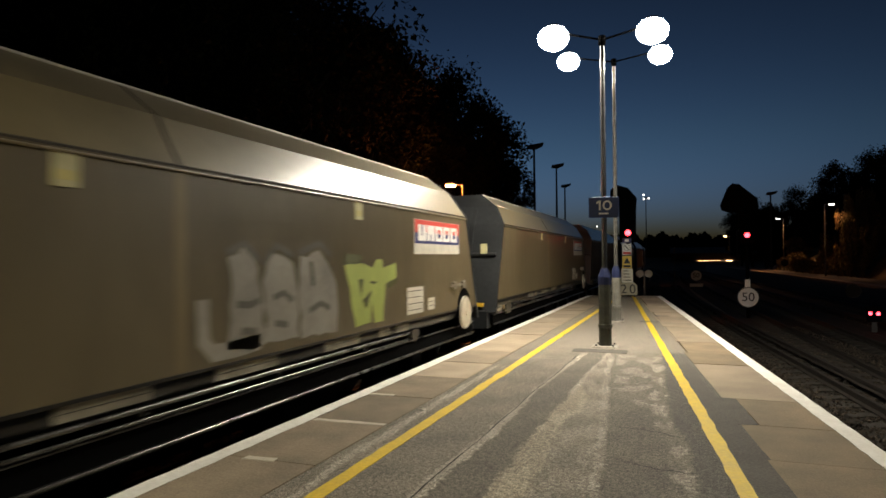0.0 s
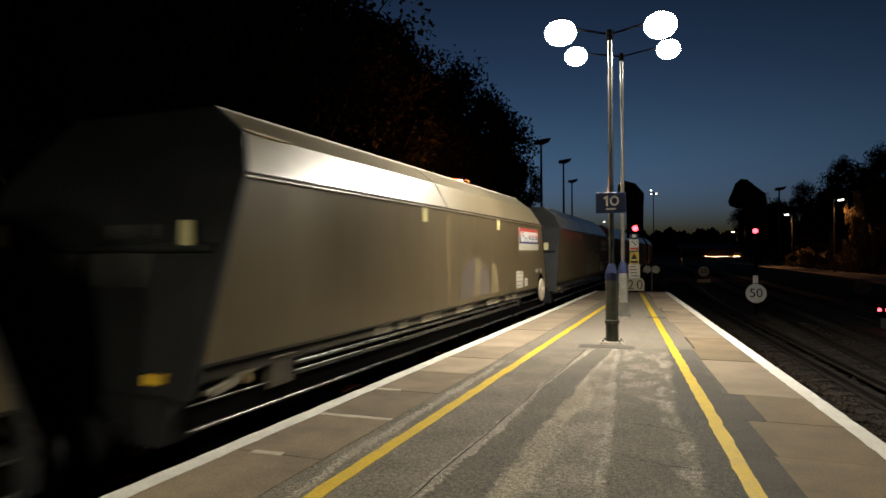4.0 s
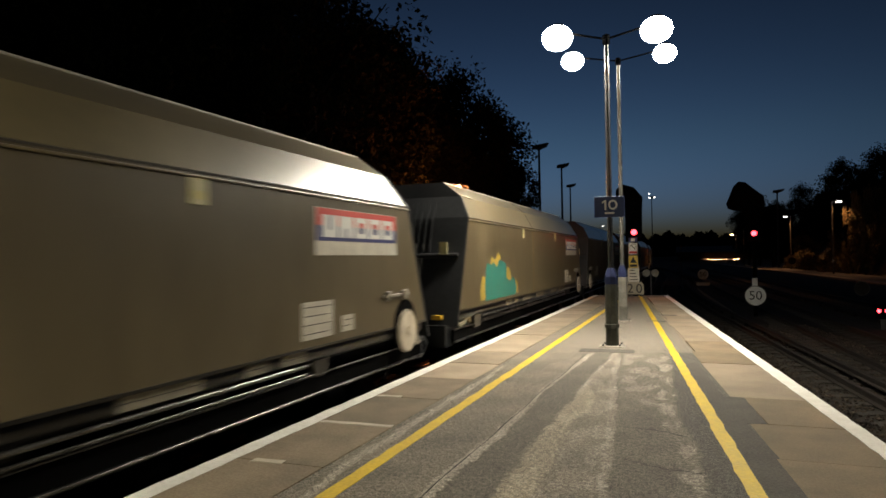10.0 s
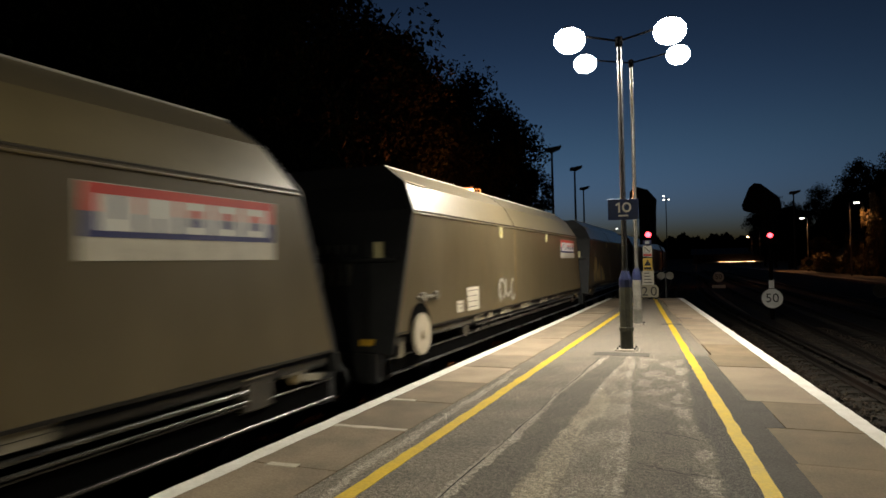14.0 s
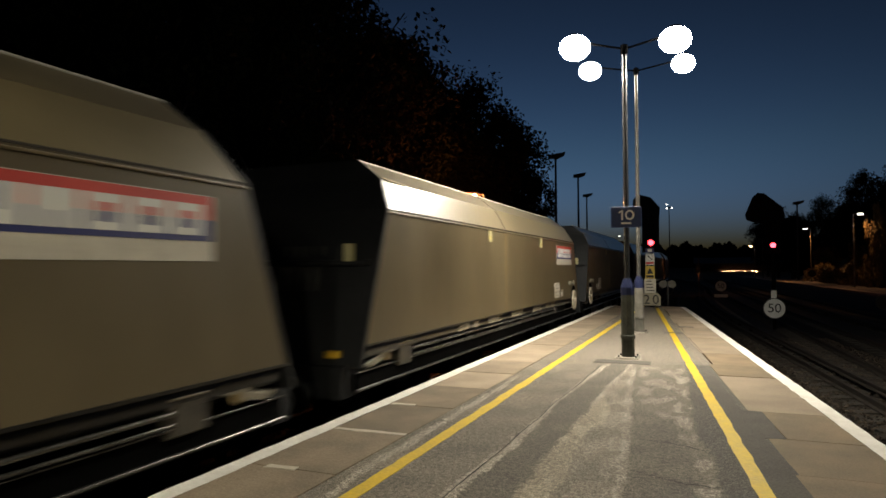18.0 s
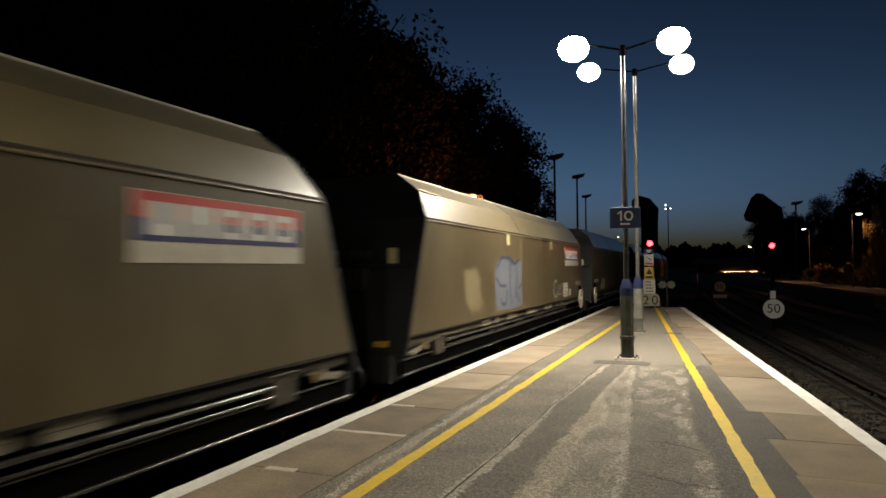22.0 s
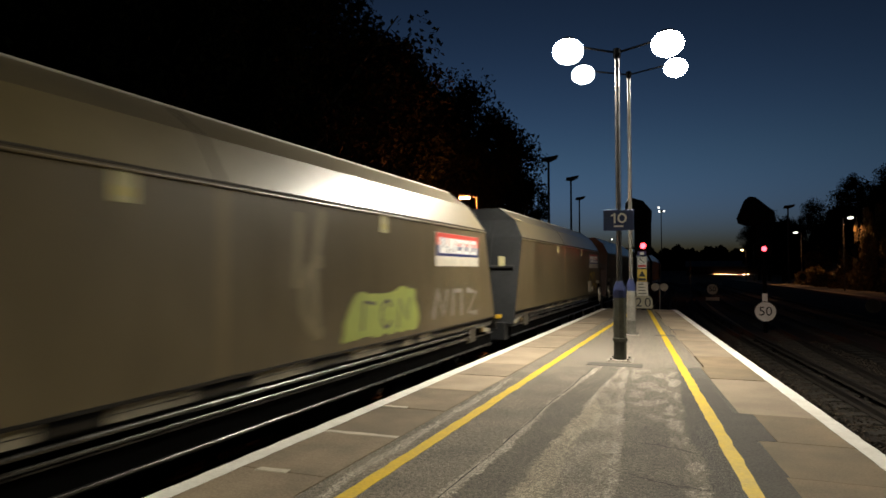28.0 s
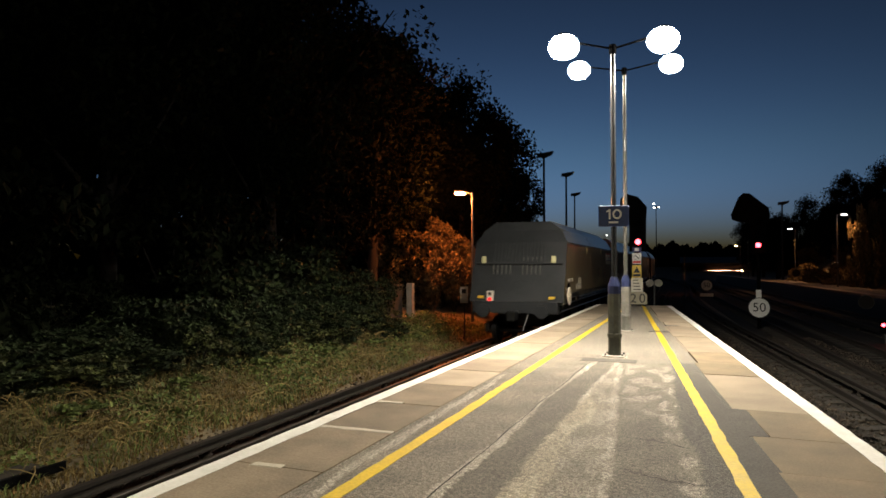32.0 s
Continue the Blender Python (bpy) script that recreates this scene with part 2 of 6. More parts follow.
G_OLIVE, G_YELLOW, G_TEAL = spray("olive_spray", (0.20, 0.165, 0.09), 0.8), spray("yellow_spray", (0.42, 0.31, 0.05)), spray("teal_spray", (0.03, 0.19, 0.15))
G_BLUE, G_CREAM, G_WHITE = spray("pale_blue_spray", (0.17, 0.19, 0.23), 0.7), spray("cream_spray", (0.42, 0.325, 0.135)), spray("white_spray", (0.42, 0.40, 0.35))
G_FADED, G_NAVY, G_PINK = spray("faded_white_spray", (0.24, 0.21, 0.17)), spray("navy_spray", (0.05, 0.06, 0.12)), spray("pink_spray", (0.26, 0.13, 0.12))
PALE_B = mat("pale_mortar", (0.60, 0.54, 0.43), (0.40, 0.36, 0.29), 0.9, scale=7, fine=60, bump=0.1, contrast=0.6)
CRACK = mat("crack_dirt", (0.025, 0.023, 0.021), (0.015, 0.014, 0.013), 0.95, scale=9, fine=60, bump=0.2)
GREY_BOARD = mat("grey_board_enamel", (0.20, 0.19, 0.165), (0.14, 0.133, 0.115), 0.7, scale=5, fine=40, bump=0.05, spec=0.2)
DIM_BOARD = mat("dim_grey_board", (0.012, 0.011, 0.010), (0.008, 0.0075, 0.007), 0.9, scale=5, fine=40, bump=0.05, spec=0.1)


def worn_asphalt(name, bands):
    """Asphalt with worn bands. A band: its two edges as rows (y, x), their softness, its colour, strength, and blotchiness."""
    m = mat(name, (0.255, 0.222, 0.176), (0.095, 0.083, 0.067), 0.92, scale=1.9, fine=55, bump=0.15, contrast=1.0, grain=0.9, detail=2.0)
    nt = m.node_tree
    p = nt.nodes["Principled BSDF"]
    last = p.inputs["Base Color"].links[0].from_socket

    def op(kind, a, b=None, c=None):
        n = nt.nodes.new("ShaderNodeMath")
        n.operation = kind
        for k, v in enumerate((a, b, c)):
            if v is None:
                continue
            if isinstance(v, (int, float)):
                n.inputs[k].default_value = v
            else:
                nt.links.new(v, n.inputs[k])
        return n.outputs[0]

    def ramp(v, lo, hi, a=0.0, b=1.0):
        k = nt.nodes.new("ShaderNodeMapRange")
        k.interpolation_type = "SMOOTHSTEP"
        for key, val in (("From Min", lo), ("From Max", hi), ("To Min", a), ("To Max", b)):
            k.inputs[key].default_value = val
        nt.links.new(v, k.inputs["Value"])
        return k.outputs["Result"]

    co = nt.nodes.new("ShaderNodeTexCoord")
    sep = nt.nodes.new("ShaderNodeSeparateXYZ")
    nt.links.new(co.outputs["Object"], sep.inputs[0])

    def noise_at(scale, detail, stretch=(1, 1, 1)):
        mp, n = nt.nodes.new("ShaderNodeMapping"), nt.nodes.new("ShaderNodeTexNoise")
        mp.inputs["Scale"].default_value = stretch
        n.inputs["Scale"].default_value, n.inputs["Detail"].default_value = scale, detail
        nt.links.new(co.outputs["Object"], mp.inputs["Vector"])
        nt.links.new(mp.outputs["Vector"], n.inputs["Vector"])
        return n.outputs["Fac"]

    wob, rip, grit = noise_at(1.6, 3), noise_at(16, 6), ramp(noise_at(34, 4), 0.38, 0.62)
    blot = ramp(noise_at(2.6, 9, (1.6, 0.8, 1)), 0.47, 0.56)
    edge = op("ADD", op("MULTIPLY_ADD", wob, 0.14, -0.07), op("MULTIPLY_ADD", rip, 0.13, -0.065))
    x, y = op("ADD", sep.outputs["X"], edge), sep.outputs["Y"]
    along = op("DIVIDE", op("ADD", y, 14.0), 40.0)

    def line_at(points):
        """x of a bent line, by y."""
        n = nt.nodes.new("ShaderNodeFloatCurve")
        c = n.mapping.curves[0]
        rows = [((v + 14) / 40, (u + 4) / 8) for v, u in sorted(points)]
        c.points[0].location, c.points[1].location = (0.0, rows[0][1]), (1.0, rows[-1][1])
        for row in rows:
            c.points.new(*row)
        for q in c.points:
            q.handle_type = "VECTOR"
        n.mapping.update()
        nt.links.new(along, n.inputs["Value"])
        return op("MULTIPLY_ADD", n.outputs["Value"], 8.0, -4.0)

    for left, right, soft, (y0, y1), colour, strength, patchy in bands:
        v = op("MULTIPLY", ramp(op("SUBTRACT", x, line_at(left)), -soft, soft), ramp(op("SUBTRACT", line_at(right), x), -soft, soft))
        v = op("MULTIPLY", v, op("MULTIPLY", ramp(y, y0 - 0.15, y0 + 0.15), ramp(y, y1 - 0.15, y1 + 0.15, 1.0, 0.0)))
        v = op("MULTIPLY", v, op("MULTIPLY_ADD", blot, patchy * strength, (1 - patchy) * strength))
        if colour[0] > 0.2:
            v = op("MULTIPLY", v, op("MULTIPLY_ADD", grit, 0.75, 0.4))
        mix = nt.nodes.new("ShaderNodeMix")
        mix.data_type, mix.clamp_factor = "RGBA", True
        nt.links.new(v, mix.inputs["Factor"])
        nt.links.new(last, mix.inputs["A"])
        mix.inputs["B"].default_value = (*colour, 1)
        last = mix.outputs["Result"]
    speck = op("MULTIPLY", ramp(noise_at(105, 2), 0.36, 0.64, 0.40, 1.62), ramp(noise_at(30, 4), 0.34, 0.66, 0.72, 1.28))
    mul = nt.nodes.new("ShaderNodeVectorMath")
    mul.operation = "SCALE"
    nt.links.new(last, mul.inputs[0])
    nt.links.new(speck, mul.inputs["Scale"])
    nt.links.new(mul.outputs["Vector"], p.inputs["Base Color"])
    return m


PALE_WEAR, TAN_WEAR, DAMP_GREY, SMOOTH_GREY, FAR_GREY = (0.375, 0.338, 0.278), (0.36, 0.312, 0.23), (0.098, 0.086, 0.070), (0.082, 0.076, 0.067), (0.20, 0.175, 0.144)
CRACK_L = [(3.0, -1.58), (4.27, -1.57), (4.93, -1.57), (5.68, -1.52), (7.96, -1.52), (10.0, -1.40)]
STREAK_R = [(3.0, -1.47), (4.17, -1.48), (4.89, -1.46), (5.7, -1.44), (6.56, -1.48), (7.98, -1.455), (9.74, -1.33)]
DAMP_R = [(3.0, -1.14), (4.7, -1.15), (5.17, -1.17), (5.77, -1.13), (7.18, -1.125), (7.73, -1.115), (9.56, -1.06)]
TAN_R = [(3.0, -0.93), (4.7, -0.93), (5.25, -0.96), (5.8, -1.0), (6.2, -0.87), (6.9, -0.93), (7.24, -1.04), (7.7, -1.11)]
SEAM = [(3.0, -0.43), (4.17, -0.526), (4.92, -0.586), (5.95, -0.662), (7.5, -0.80), (9.87, -0.99)]
SMOOTH_L = [(3.0, 0.16), (4.4, 0.09), (4.9, 0.065), (5.46, 0.02), (6.16, -0.10), (7.73, -0.184), (9.86, -0.27)]
beside = lambda points, d: [(v, u + d) for v, u in points]
ASPHALT_WORN = worn_asphalt("worn_platform_asphalt", [
    ([(0, -2.6)], [(0, 2.6), (25, 1)], 0.05, (10.2, 26), FAR_GREY, 0.7, 0.3),              # smoother surface beyond the first column
    (STREAK_R, DAMP_R, 0.02, (-3, 10.0), DAMP_GREY, 0.75, 0.25),                          # damp-looking strip beside the long crack
    (SEAM, SMOOTH_L, 0.03, (-3, 10.0), DAMP_GREY, 0.6, 0.3),                              # old repair between the seam and the dark strip
    (SMOOTH_L, [(3, 1.3), (25, -1)], 0.03, (-6, 10.3), SMOOTH_GREY, 0.9, 0.1),            # dark smooth strip along the slabs
    (DAMP_R, SEAM, 0.04, (-6, 9.5), PALE_WEAR, 0.45, 0.8),                                # broad worn panel
    (DAMP_R, TAN_R, 0.02, (2, 7.8), TAN_WEAR, 0.9, 0.4),                                 # sandy patches at its edge
    (CRACK_L, STREAK_R, 0.012, (-6, 9.9), PALE_WEAR, 1.0, 0.4),                         # pale streak along the crack
    ([(3, -1.165), (7.73, -1.14), (10.15, -1.06)], [(3, -1.09), (7.73, -1.085), (10.15, -1.01)], 0.012, (6.9, 10.1), PALE_WEAR, 0.8, 0.4),
    (beside(SEAM, -0.035), beside(SEAM, 0.035), 0.012, (-6, 9.9), PALE_WEAR, 0.8, 0.5),  # pale seam
    (beside(SEAM, 0.08), SMOOTH_L, 0.03, (6.6, 9.9), PALE_WEAR, 0.55, 0.95),               # pale swirls
    (beside(SMOOTH_L, -0.16), beside(SMOOTH_L, -0.02), 0.03, (-6, 9.0), PALE_WEAR, 0.65, 0.9),
    ([(3.0, -2.26), (4.5, -2.35), (25, -2.35)], [(3.0, -2.19), (4.3, -2.27), (5.0, -2.24), (5.6, -2.29), (6.9, -2.25), (8.4, -2.30)], 0.012, (-14, 8.4), PALE_WEAR, 0.95, 0.35)])
LOUVRE = mat("dull_grey_louvre", (0.095, 0.095, 0.088), (0.06, 0.06, 0.055), 0.75, scale=5, fine=40, bump=0.05, spec=0.3)
G_MINT = spray("mint_spray", (0.20, 0.24, 0.17))
WEED = mat("weed_leaves", (0.13, 0.165, 0.048), (0.062, 0.082, 0.025), 0.7, scale=1.5, fine=12, bump=0, vary=0.5, island=True, spec=0.25)
RUST = mat("rust_stain", (0.20, 0.145, 0.06), (0.13, 0.10, 0.055), 0.55, scale=3, fine=9, bump=0.1, stretch=(1, 1, 0.3), contrast=0.8)
STENCIL = mat("dusty_stencil", (0.27, 0.245, 0.185), (0.14, 0.127, 0.098), 0.6, scale=4, fine=24, bump=0.05)
G_MOSS = spray("moss_spray", (0.10, 0.105, 0.035))
G_SOOT = spray("soot_spray", (0.12, 0.11, 0.09))
LITTER = mat("dead_leaf_litter", (0.20, 0.125, 0.055), (0.075, 0.052, 0.026), 0.9, scale=1.5, fine=12, bump=0, vary=0.5, island=True, spec=0.1)
G_FAINT = spray("faint_spray", (0.135, 0.108, 0.062), 0.8)
DIM_PLATE = mat("dim_yellow_plate", (0.56, 0.52, 0.28), (0.42, 0.39, 0.21), 0.6, scale=6, fine=40, bump=0.05)

# ---- building tools ----
def box(bm, x0, x1, y0, y1, z0, z1, bevel=0.0):
    vs = [bm.verts.new((x, y, z)) for z in (z0, z1) for y in (y0, y1) for x in (x0, x1)]
    fs = [bm.faces.new([vs[i] for i in q]) for q in ((0, 2, 3, 1), (4, 5, 7, 6), (0, 1, 5, 4), (2, 6, 7, 3), (0, 4, 6, 2), (1, 3, 7, 5))]
    if bevel:
        es = list({e for f in fs for e in f.edges})
        bmesh.ops.bevel(bm, geom=es, offset=bevel, segments=1, affect="EDGES")
    return bm


def prism(bm, outline, axis, lo, hi):
    """A flat outline pushed along an axis. The outline holds the two other coordinates, in the order x, y, z."""
    def at(p, v):
        q = list(p)
        q.insert("xyz".index(axis), v)
        return q
    a = [bm.verts.new(at(p, lo)) for p in outline]
    b = [bm.verts.new(at(p, hi)) for p in outline]
    n = len(outline)
    bm.faces.new(a)
    bm.faces.new(b[::-1])
    for i in range(n):
        bm.faces.new((a[i], b[i], b[(i + 1) % n], a[(i + 1) % n]))
    return bm


def rod(bm, p, q, r, r2=None, n=10):
    """A tapered round bar from p to q."""
    p, q = Vector(p), Vector(q)
    r2 = r if r2 is None else r2
    d = (q - p).normalized()
    u = d.orthogonal().normalized()
    w = d.cross(u)
    ring = lambda c, k: [bm.verts.new(c + (u * math.cos(2 * math.pi * i / n) + w * math.sin(2 * math.pi * i / n)) * k) for i in range(n)]
    a, b = ring(p, r), ring(q, r2)
    for i in range(n):
        bm.faces.new((a[i], a[(i + 1) % n], b[(i + 1) % n], b[i])).smooth = n > 6
    for cap in (bm.faces.new(a[::-1]), bm.faces.new(b)):
        for e in cap.edges:
            e.smooth = False
    return bm


def lathe(bm, rows, centre=(0, 0, 0), n=16):
    """Rings of (radius, height) round a vertical axis."""
    rings = [[bm.verts.new((centre[0] + r * math.cos(2 * math.pi * i / n), centre[1] + r * math.sin(2 * math.pi * i / n), centre[2] + z)) for i in range(n)] for r, z in rows]
    for a, b in zip(rings, rings[1:]):
        for i in range(n):
            bm.faces.new((a[i], a[(i + 1) % n], b[(i + 1) % n], b[i])).smooth = True
    for cap in (bm.faces.new(rings[0][::-1]), bm.faces.new(rings[-1])):
        for e in cap.edges:
            e.smooth = False
    return bm


def flat(bm):
    for f in bm.faces:
        f.smooth = False
    return bm


def disc(bm, centre, axis, r, thick, n=24):
    c = Vector(centre)
    d = Vector(axis).normalized() * thick / 2
    return rod(bm, c - d, c + d, r, n=n)


def ribbon(bm, points, width, x, thick=0.003):
    """A painted stroke on a side plane x = const; points are (y, z)."""
    pts = [Vector(p) for p in points]
    left, right = [], []
    for i, p in enumerate(pts):
        d = (pts[min(i + 1, len(pts) - 1)] - pts[max(i - 1, 0)]).normalized()
        o = Vector((-d.y, d.x)) * width / 2
        left.append(bm.verts.new((x, p.x + o.x, p.y + o.y)))
        right.append(bm.verts.new((x, p.x - o.x, p.y - o.y)))
    for i in range(len(pts) - 1):
        bm.faces.new((left[i], left[i + 1], right[i + 1], right[i]))
    return bm


def mesh_of(name, bm, material, soft=False):
    bmesh.ops.recalc_face_normals(bm, faces=bm.faces)
    me = bpy.data.meshes.new(name)
    bm.to_mesh(me)
    bm.free()
    me.materials.append(material)
    return me


def part(name, bm, material, parent, label=""):
    ob = new(name, mesh_of(name, bm, material))
    ob.parent = parent
    if label:
        ob["label"] = label
    return ob


def thing(name, bm, material, label, category, group="", kind="", at=None):
    ob = new(name, mesh_of(name, bm, material) if bm else None)
    if at is not None:
        ob.matrix_basis = at
    return tagged(ob, label, category, group, kind)


def B():
    return bmesh.new()


def words(name, text, size, material, parent, m, thick=0.002):
    """Lettering in the built-in font as a mesh, centred, in the plane of m."""
    cu = bpy.data.curves.new(name, "FONT")
    cu.body, cu.size, cu.extrude, cu.align_x, cu.align_y = text, size, thick, "CENTER", "CENTER"
    tmp = new(name, cu)
    me = bpy.data.meshes.new_from_object(tmp.evaluated_get(bpy.context.evaluated_depsgraph_get()))
    bpy.data.objects.remove(tmp)
    me.materials.clear()
    me.materials.append(material)
    ob = new(name, me)
    ob.parent, ob.matrix_basis = parent, m
    return ob


def raw(name, verts, faces, material, smooth=False):
    me = bpy.data.meshes.new(name)
    me.from_pydata(verts, [], faces)
    me.materials.append(material)
    return me

# ---- lines of the plan ----
EDGE_L = -3.30                                  # platform edge beside the goods track
L_CENTRE, BEND_FROM, BEND_R, BEND_MAX = -4.80, 58.0, 420.0, radians(24)


def edge_r(y):
    """The platform's other edge, which tapers towards the goods track."""
    return 1.99 - 0.1085 * y


def goods_line(s):
    """Point and heading (radians to the left of +y) on the goods track, s metres along it."""
    if s <= BEND_FROM:
        return L_CENTRE, s, 0.0
    a = min((s - BEND_FROM) / BEND_R, BEND_MAX)
    x, y = L_CENTRE - BEND_R * (1 - math.cos(a)), BEND_FROM + BEND_R * math.sin(a)
    rest = max(0.0, s - BEND_FROM - BEND_R * BEND_MAX)
    return x - rest * math.sin(a), y + rest * math.cos(a), a


def main_line(s):
    """The through track on the other side of the platform; it draws level with the goods track."""
    lean = 0.1085
    if s <= 28:
        return edge_r(s) + 1.46, s, math.atan(lean)
    x0, k = edge_r(28) + 1.46, min(1.0, (s - 28) / 30)
    x = x0 - lean * 30 * (k - k * k / 2)
    bend = max(0.0, s - 62)
    return x - bend * bend / (2 * BEND_R), s, math.atan(lean * (1 - k) + bend / BEND_R)


def far_edge(y):
    return 10.66 - 0.0634 * y


def far_line(s):
    return far_edge(s) - 1.46, s, math.atan(0.0634)


def mid_line(s):
    return far_edge(s) - 4.9 - 0.02 * (40 - s) * 0.5, s, math.atan(0.055)


def smooth(a, b, v):
    k = min(1.0, max(0.0, (v - a) / (b - a)))
    return k * k * (3 - 2 * k)


def ground_z(x, y):
    off = goods_line(max(y, 0))[0] - x if y < 140 else 40 + L_CENTRE - x
    z = -1.14
    z += 0.62 * smooth(2.6, 5.2, off) + 1.6 * smooth(5.5, 14, off)
    if y > -60:
        z += 3.3 * smooth(2.7, 7.5, x - far_edge(min(y, 110))) * smooth(22, 50, y) * (1 - smooth(78, 104, y)) * (1 - smooth(30, 60, x))
    z += 0.10 * noise.noise((x * 0.6, y * 0.6, 0)) * smooth(2.0, 4.0, off)
    return z


# ---- ground, to the horizon ----
xs = [-2500, -900, -350, -150, -80, -50] + [-36 + 1.5 * i for i in range(12)] + [-18.5 + 0.5 * i for i in range(26)] + [-5.6 + 1.6 * i for i in range(22)] + [32, 40, 60, 100, 200, 500, 2500]
ys = [-2500, -600, -150, -50, -25, -12] + [-6 + 0.75 * i for i in range(70)] + [47.5 + 3.5 * i for i in range(22)] + [130, 160, 220, 350, 700, 2500]
gv = [(x, y, ground_z(x, y)) for y in ys for x in xs]
gf = [(j * len(xs) + i, j * len(xs) + i + 1, (j + 1) * len(xs) + i + 1, (j + 1) * len(xs) + i) for j in range(len(ys) - 1) for i in range(len(xs) - 1)]
ground = tagged(new("ground", raw("ground", gv, gf, EARTH)), "dark earth beside the railway, with thin dry grass", "ground", kind="structure")
for f in ground.data.polygons:
    f.use_smooth = True


def sweep(bm, line, s0, s1, step, outline, off=0.0):
    """Push a cross-section (across, up) along a line of the plan."""
    n = max(1, math.ceil((s1 - s0) / step))
    last = None
    for i in range(n + 1):
        x, y, a = line(s0 + (s1 - s0) * i / n)
        ring = [bm.verts.new((x + (off + u) * math.cos(a), y + (off + u) * math.sin(a), v)) for u, v in outline]
        if last:
            for k in range(len(ring)):
                bm.faces.new((last[k], last[(k + 1) % len(ring)], ring[(k + 1) % len(ring)], ring[k]))
        else:
            bm.faces.new(ring)
        last = ring
    bm.faces.new(last[::-1])
    return bm


# ---- tracks ----
T = RAIL
FOOT = [(-0.07, T - 0.15), (0.07, T - 0.15), (0.07, T - 0.135), (0.012, T - 0.115), (0.012, T - 0.045), (0.036, T - 0.032), (0.036, T - 0.006), (-0.036, T - 0.006), (-0.036, T - 0.032), (-0.012, T - 0.045), (-0.012, T - 0.115), (-0.07, T - 0.135)]
HEAD = [(-0.034, T - 0.008), (0.034, T - 0.008), (0.030, T), (-0.030, T)]
LIVE = [(-0.075, T - 0.05), (0.075, T - 0.05), (0.075, T - 0.035), (0.02, T - 0.02), (0.02, T + 0.025), (0.045, T + 0.035), (0.045, T + 0.076), (-0.045, T + 0.076), (-0.045, T + 0.035), (-0.02, T + 0.025), (-0.02, T - 0.02), (-0.075, T - 0.035)]
sleeper_bm = prism(B(), [(-1.25, T - 0.36), (1.25, T - 0.36), (1.25, T - 0.17), (0.55, T - 0.165), (0.3, T - 0.2), (-0.3, T - 0.2), (-0.55, T - 0.165), (-1.25, T - 0.17)], "y", -0.13, 0.13)
SLEEPER = mesh_of("sleeper", sleeper_bm, SLEEPER_M)


def track(label, line, s0, s1, sleepers, live_side, head=None):
    bed = thing("ballast_bed", sweep(B(), line, s0, s1, 4, [(-2.3, T - 0.6), (2.3, T - 0.6), (1.75, T - 0.2), (-1.75, T - 0.2)]), BALLAST_BED, "dark ballast bed under the rails", "ballast", kind="structure")
    top = thing("railway_track", None, None, label, "railway track", "running tracks")
    for side in (-0.7525, 0.7525):
        r = part("rail", sweep(B(), line, s0, s1, 3, FOOT, side), RAIL_M, top)
        part("rail_head", sweep(B(), line, s0, s1, 3, HEAD, side), head or RAIL_M, r)
    s = sleepers[0]
    while s < sleepers[1]:
        x, y, a = line(s)
        ob = new("sleeper", SLEEPER)
        ob.parent, ob.matrix_basis = top, pose(x, y, 0, 0, 0, math.degrees(a))
        s += 0.66
    if live_side:
        cr = thing("conductor_rail", sweep(B(), line, s0, s1, 3, LIVE, live_side * 1.165), RAIL_M, "dark rusty conductor rail on white insulators", "conductor rail", "conductor rails")
        s = sleepers[0]
        while s < sleepers[1]:
            x, y, a = line(s)
            part("insulator", lathe(B(), [(0.07, T - 0.2), (0.075, T - 0.12), (0.05, T - 0.1), (0.06, T - 0.05)], (x + live_side * 1.165 * math.cos(a), y + live_side * 1.165 * math.sin(a), 0), 8), RAIL_M, cr)
            s += 2.64


track("goods track with polished rails beside the platform edge", goods_line, -25, 230, (-1, 45), -1, RAIL_TOP)
track("through track with dark rails in ballast", main_line, -25, 160, (4, 60), 1)
track("middle track in dark ballast", mid_line, -20, 120, (14, 50), 0)
track("far track beside the opposite platform", far_line, -20, 140, (14, 50), -1)

# ---- platform ----
P_START, P_END = -14.0, 24.7
SLAB_L, SLAB_R = -2.42, 0.80
platform = thing("platform", None, None, "tapering station platform of asphalt with edge slabs", "platform", kind="structure")
core = [(SLAB_L, P_START), (edge_r(P_START) - SLAB_R, P_START), (edge_r(P_END) - SLAB_R, P_END), (SLAB_L, P_END)]
part("asphalt_surface", prism(B(), core, "z", -0.3, 0.0), ASPHALT_WORN, platform, "grey worn asphalt with pale streaks")
wall = [(EDGE_L + 0.12, P_START), (edge_r(P_START) - 0.12, P_START), (edge_r(P_END) - 0.12, P_END - 0.05), (EDGE_L + 0.12, P_END - 0.05)]
part("platform_wall", prism(B(), wall, "z", -1.3, -0.3), BRICK_M, platform, "dark brick platform wall")
wall2 = [(EDGE_L + 0.03, P_START), (SLAB_L, P_START), (SLAB_L, P_END), (EDGE_L + 0.03, P_END)]
part("coping_bed", prism(B(), wall2, "z", -0.3, -0.075), BRICK_M, platform)
wall3 = [(edge_r(P_START) - SLAB_R, P_START), (edge_r(P_START) - 0.03, P_START), (edge_r(P_END) - 0.03, P_END), (edge_r(P_END) - SLAB_R, P_END)]
part("coping_bed", prism(B(), wall3, "z", -0.3, -0.075), BRICK_M, platform)
rng = random.Random(5)


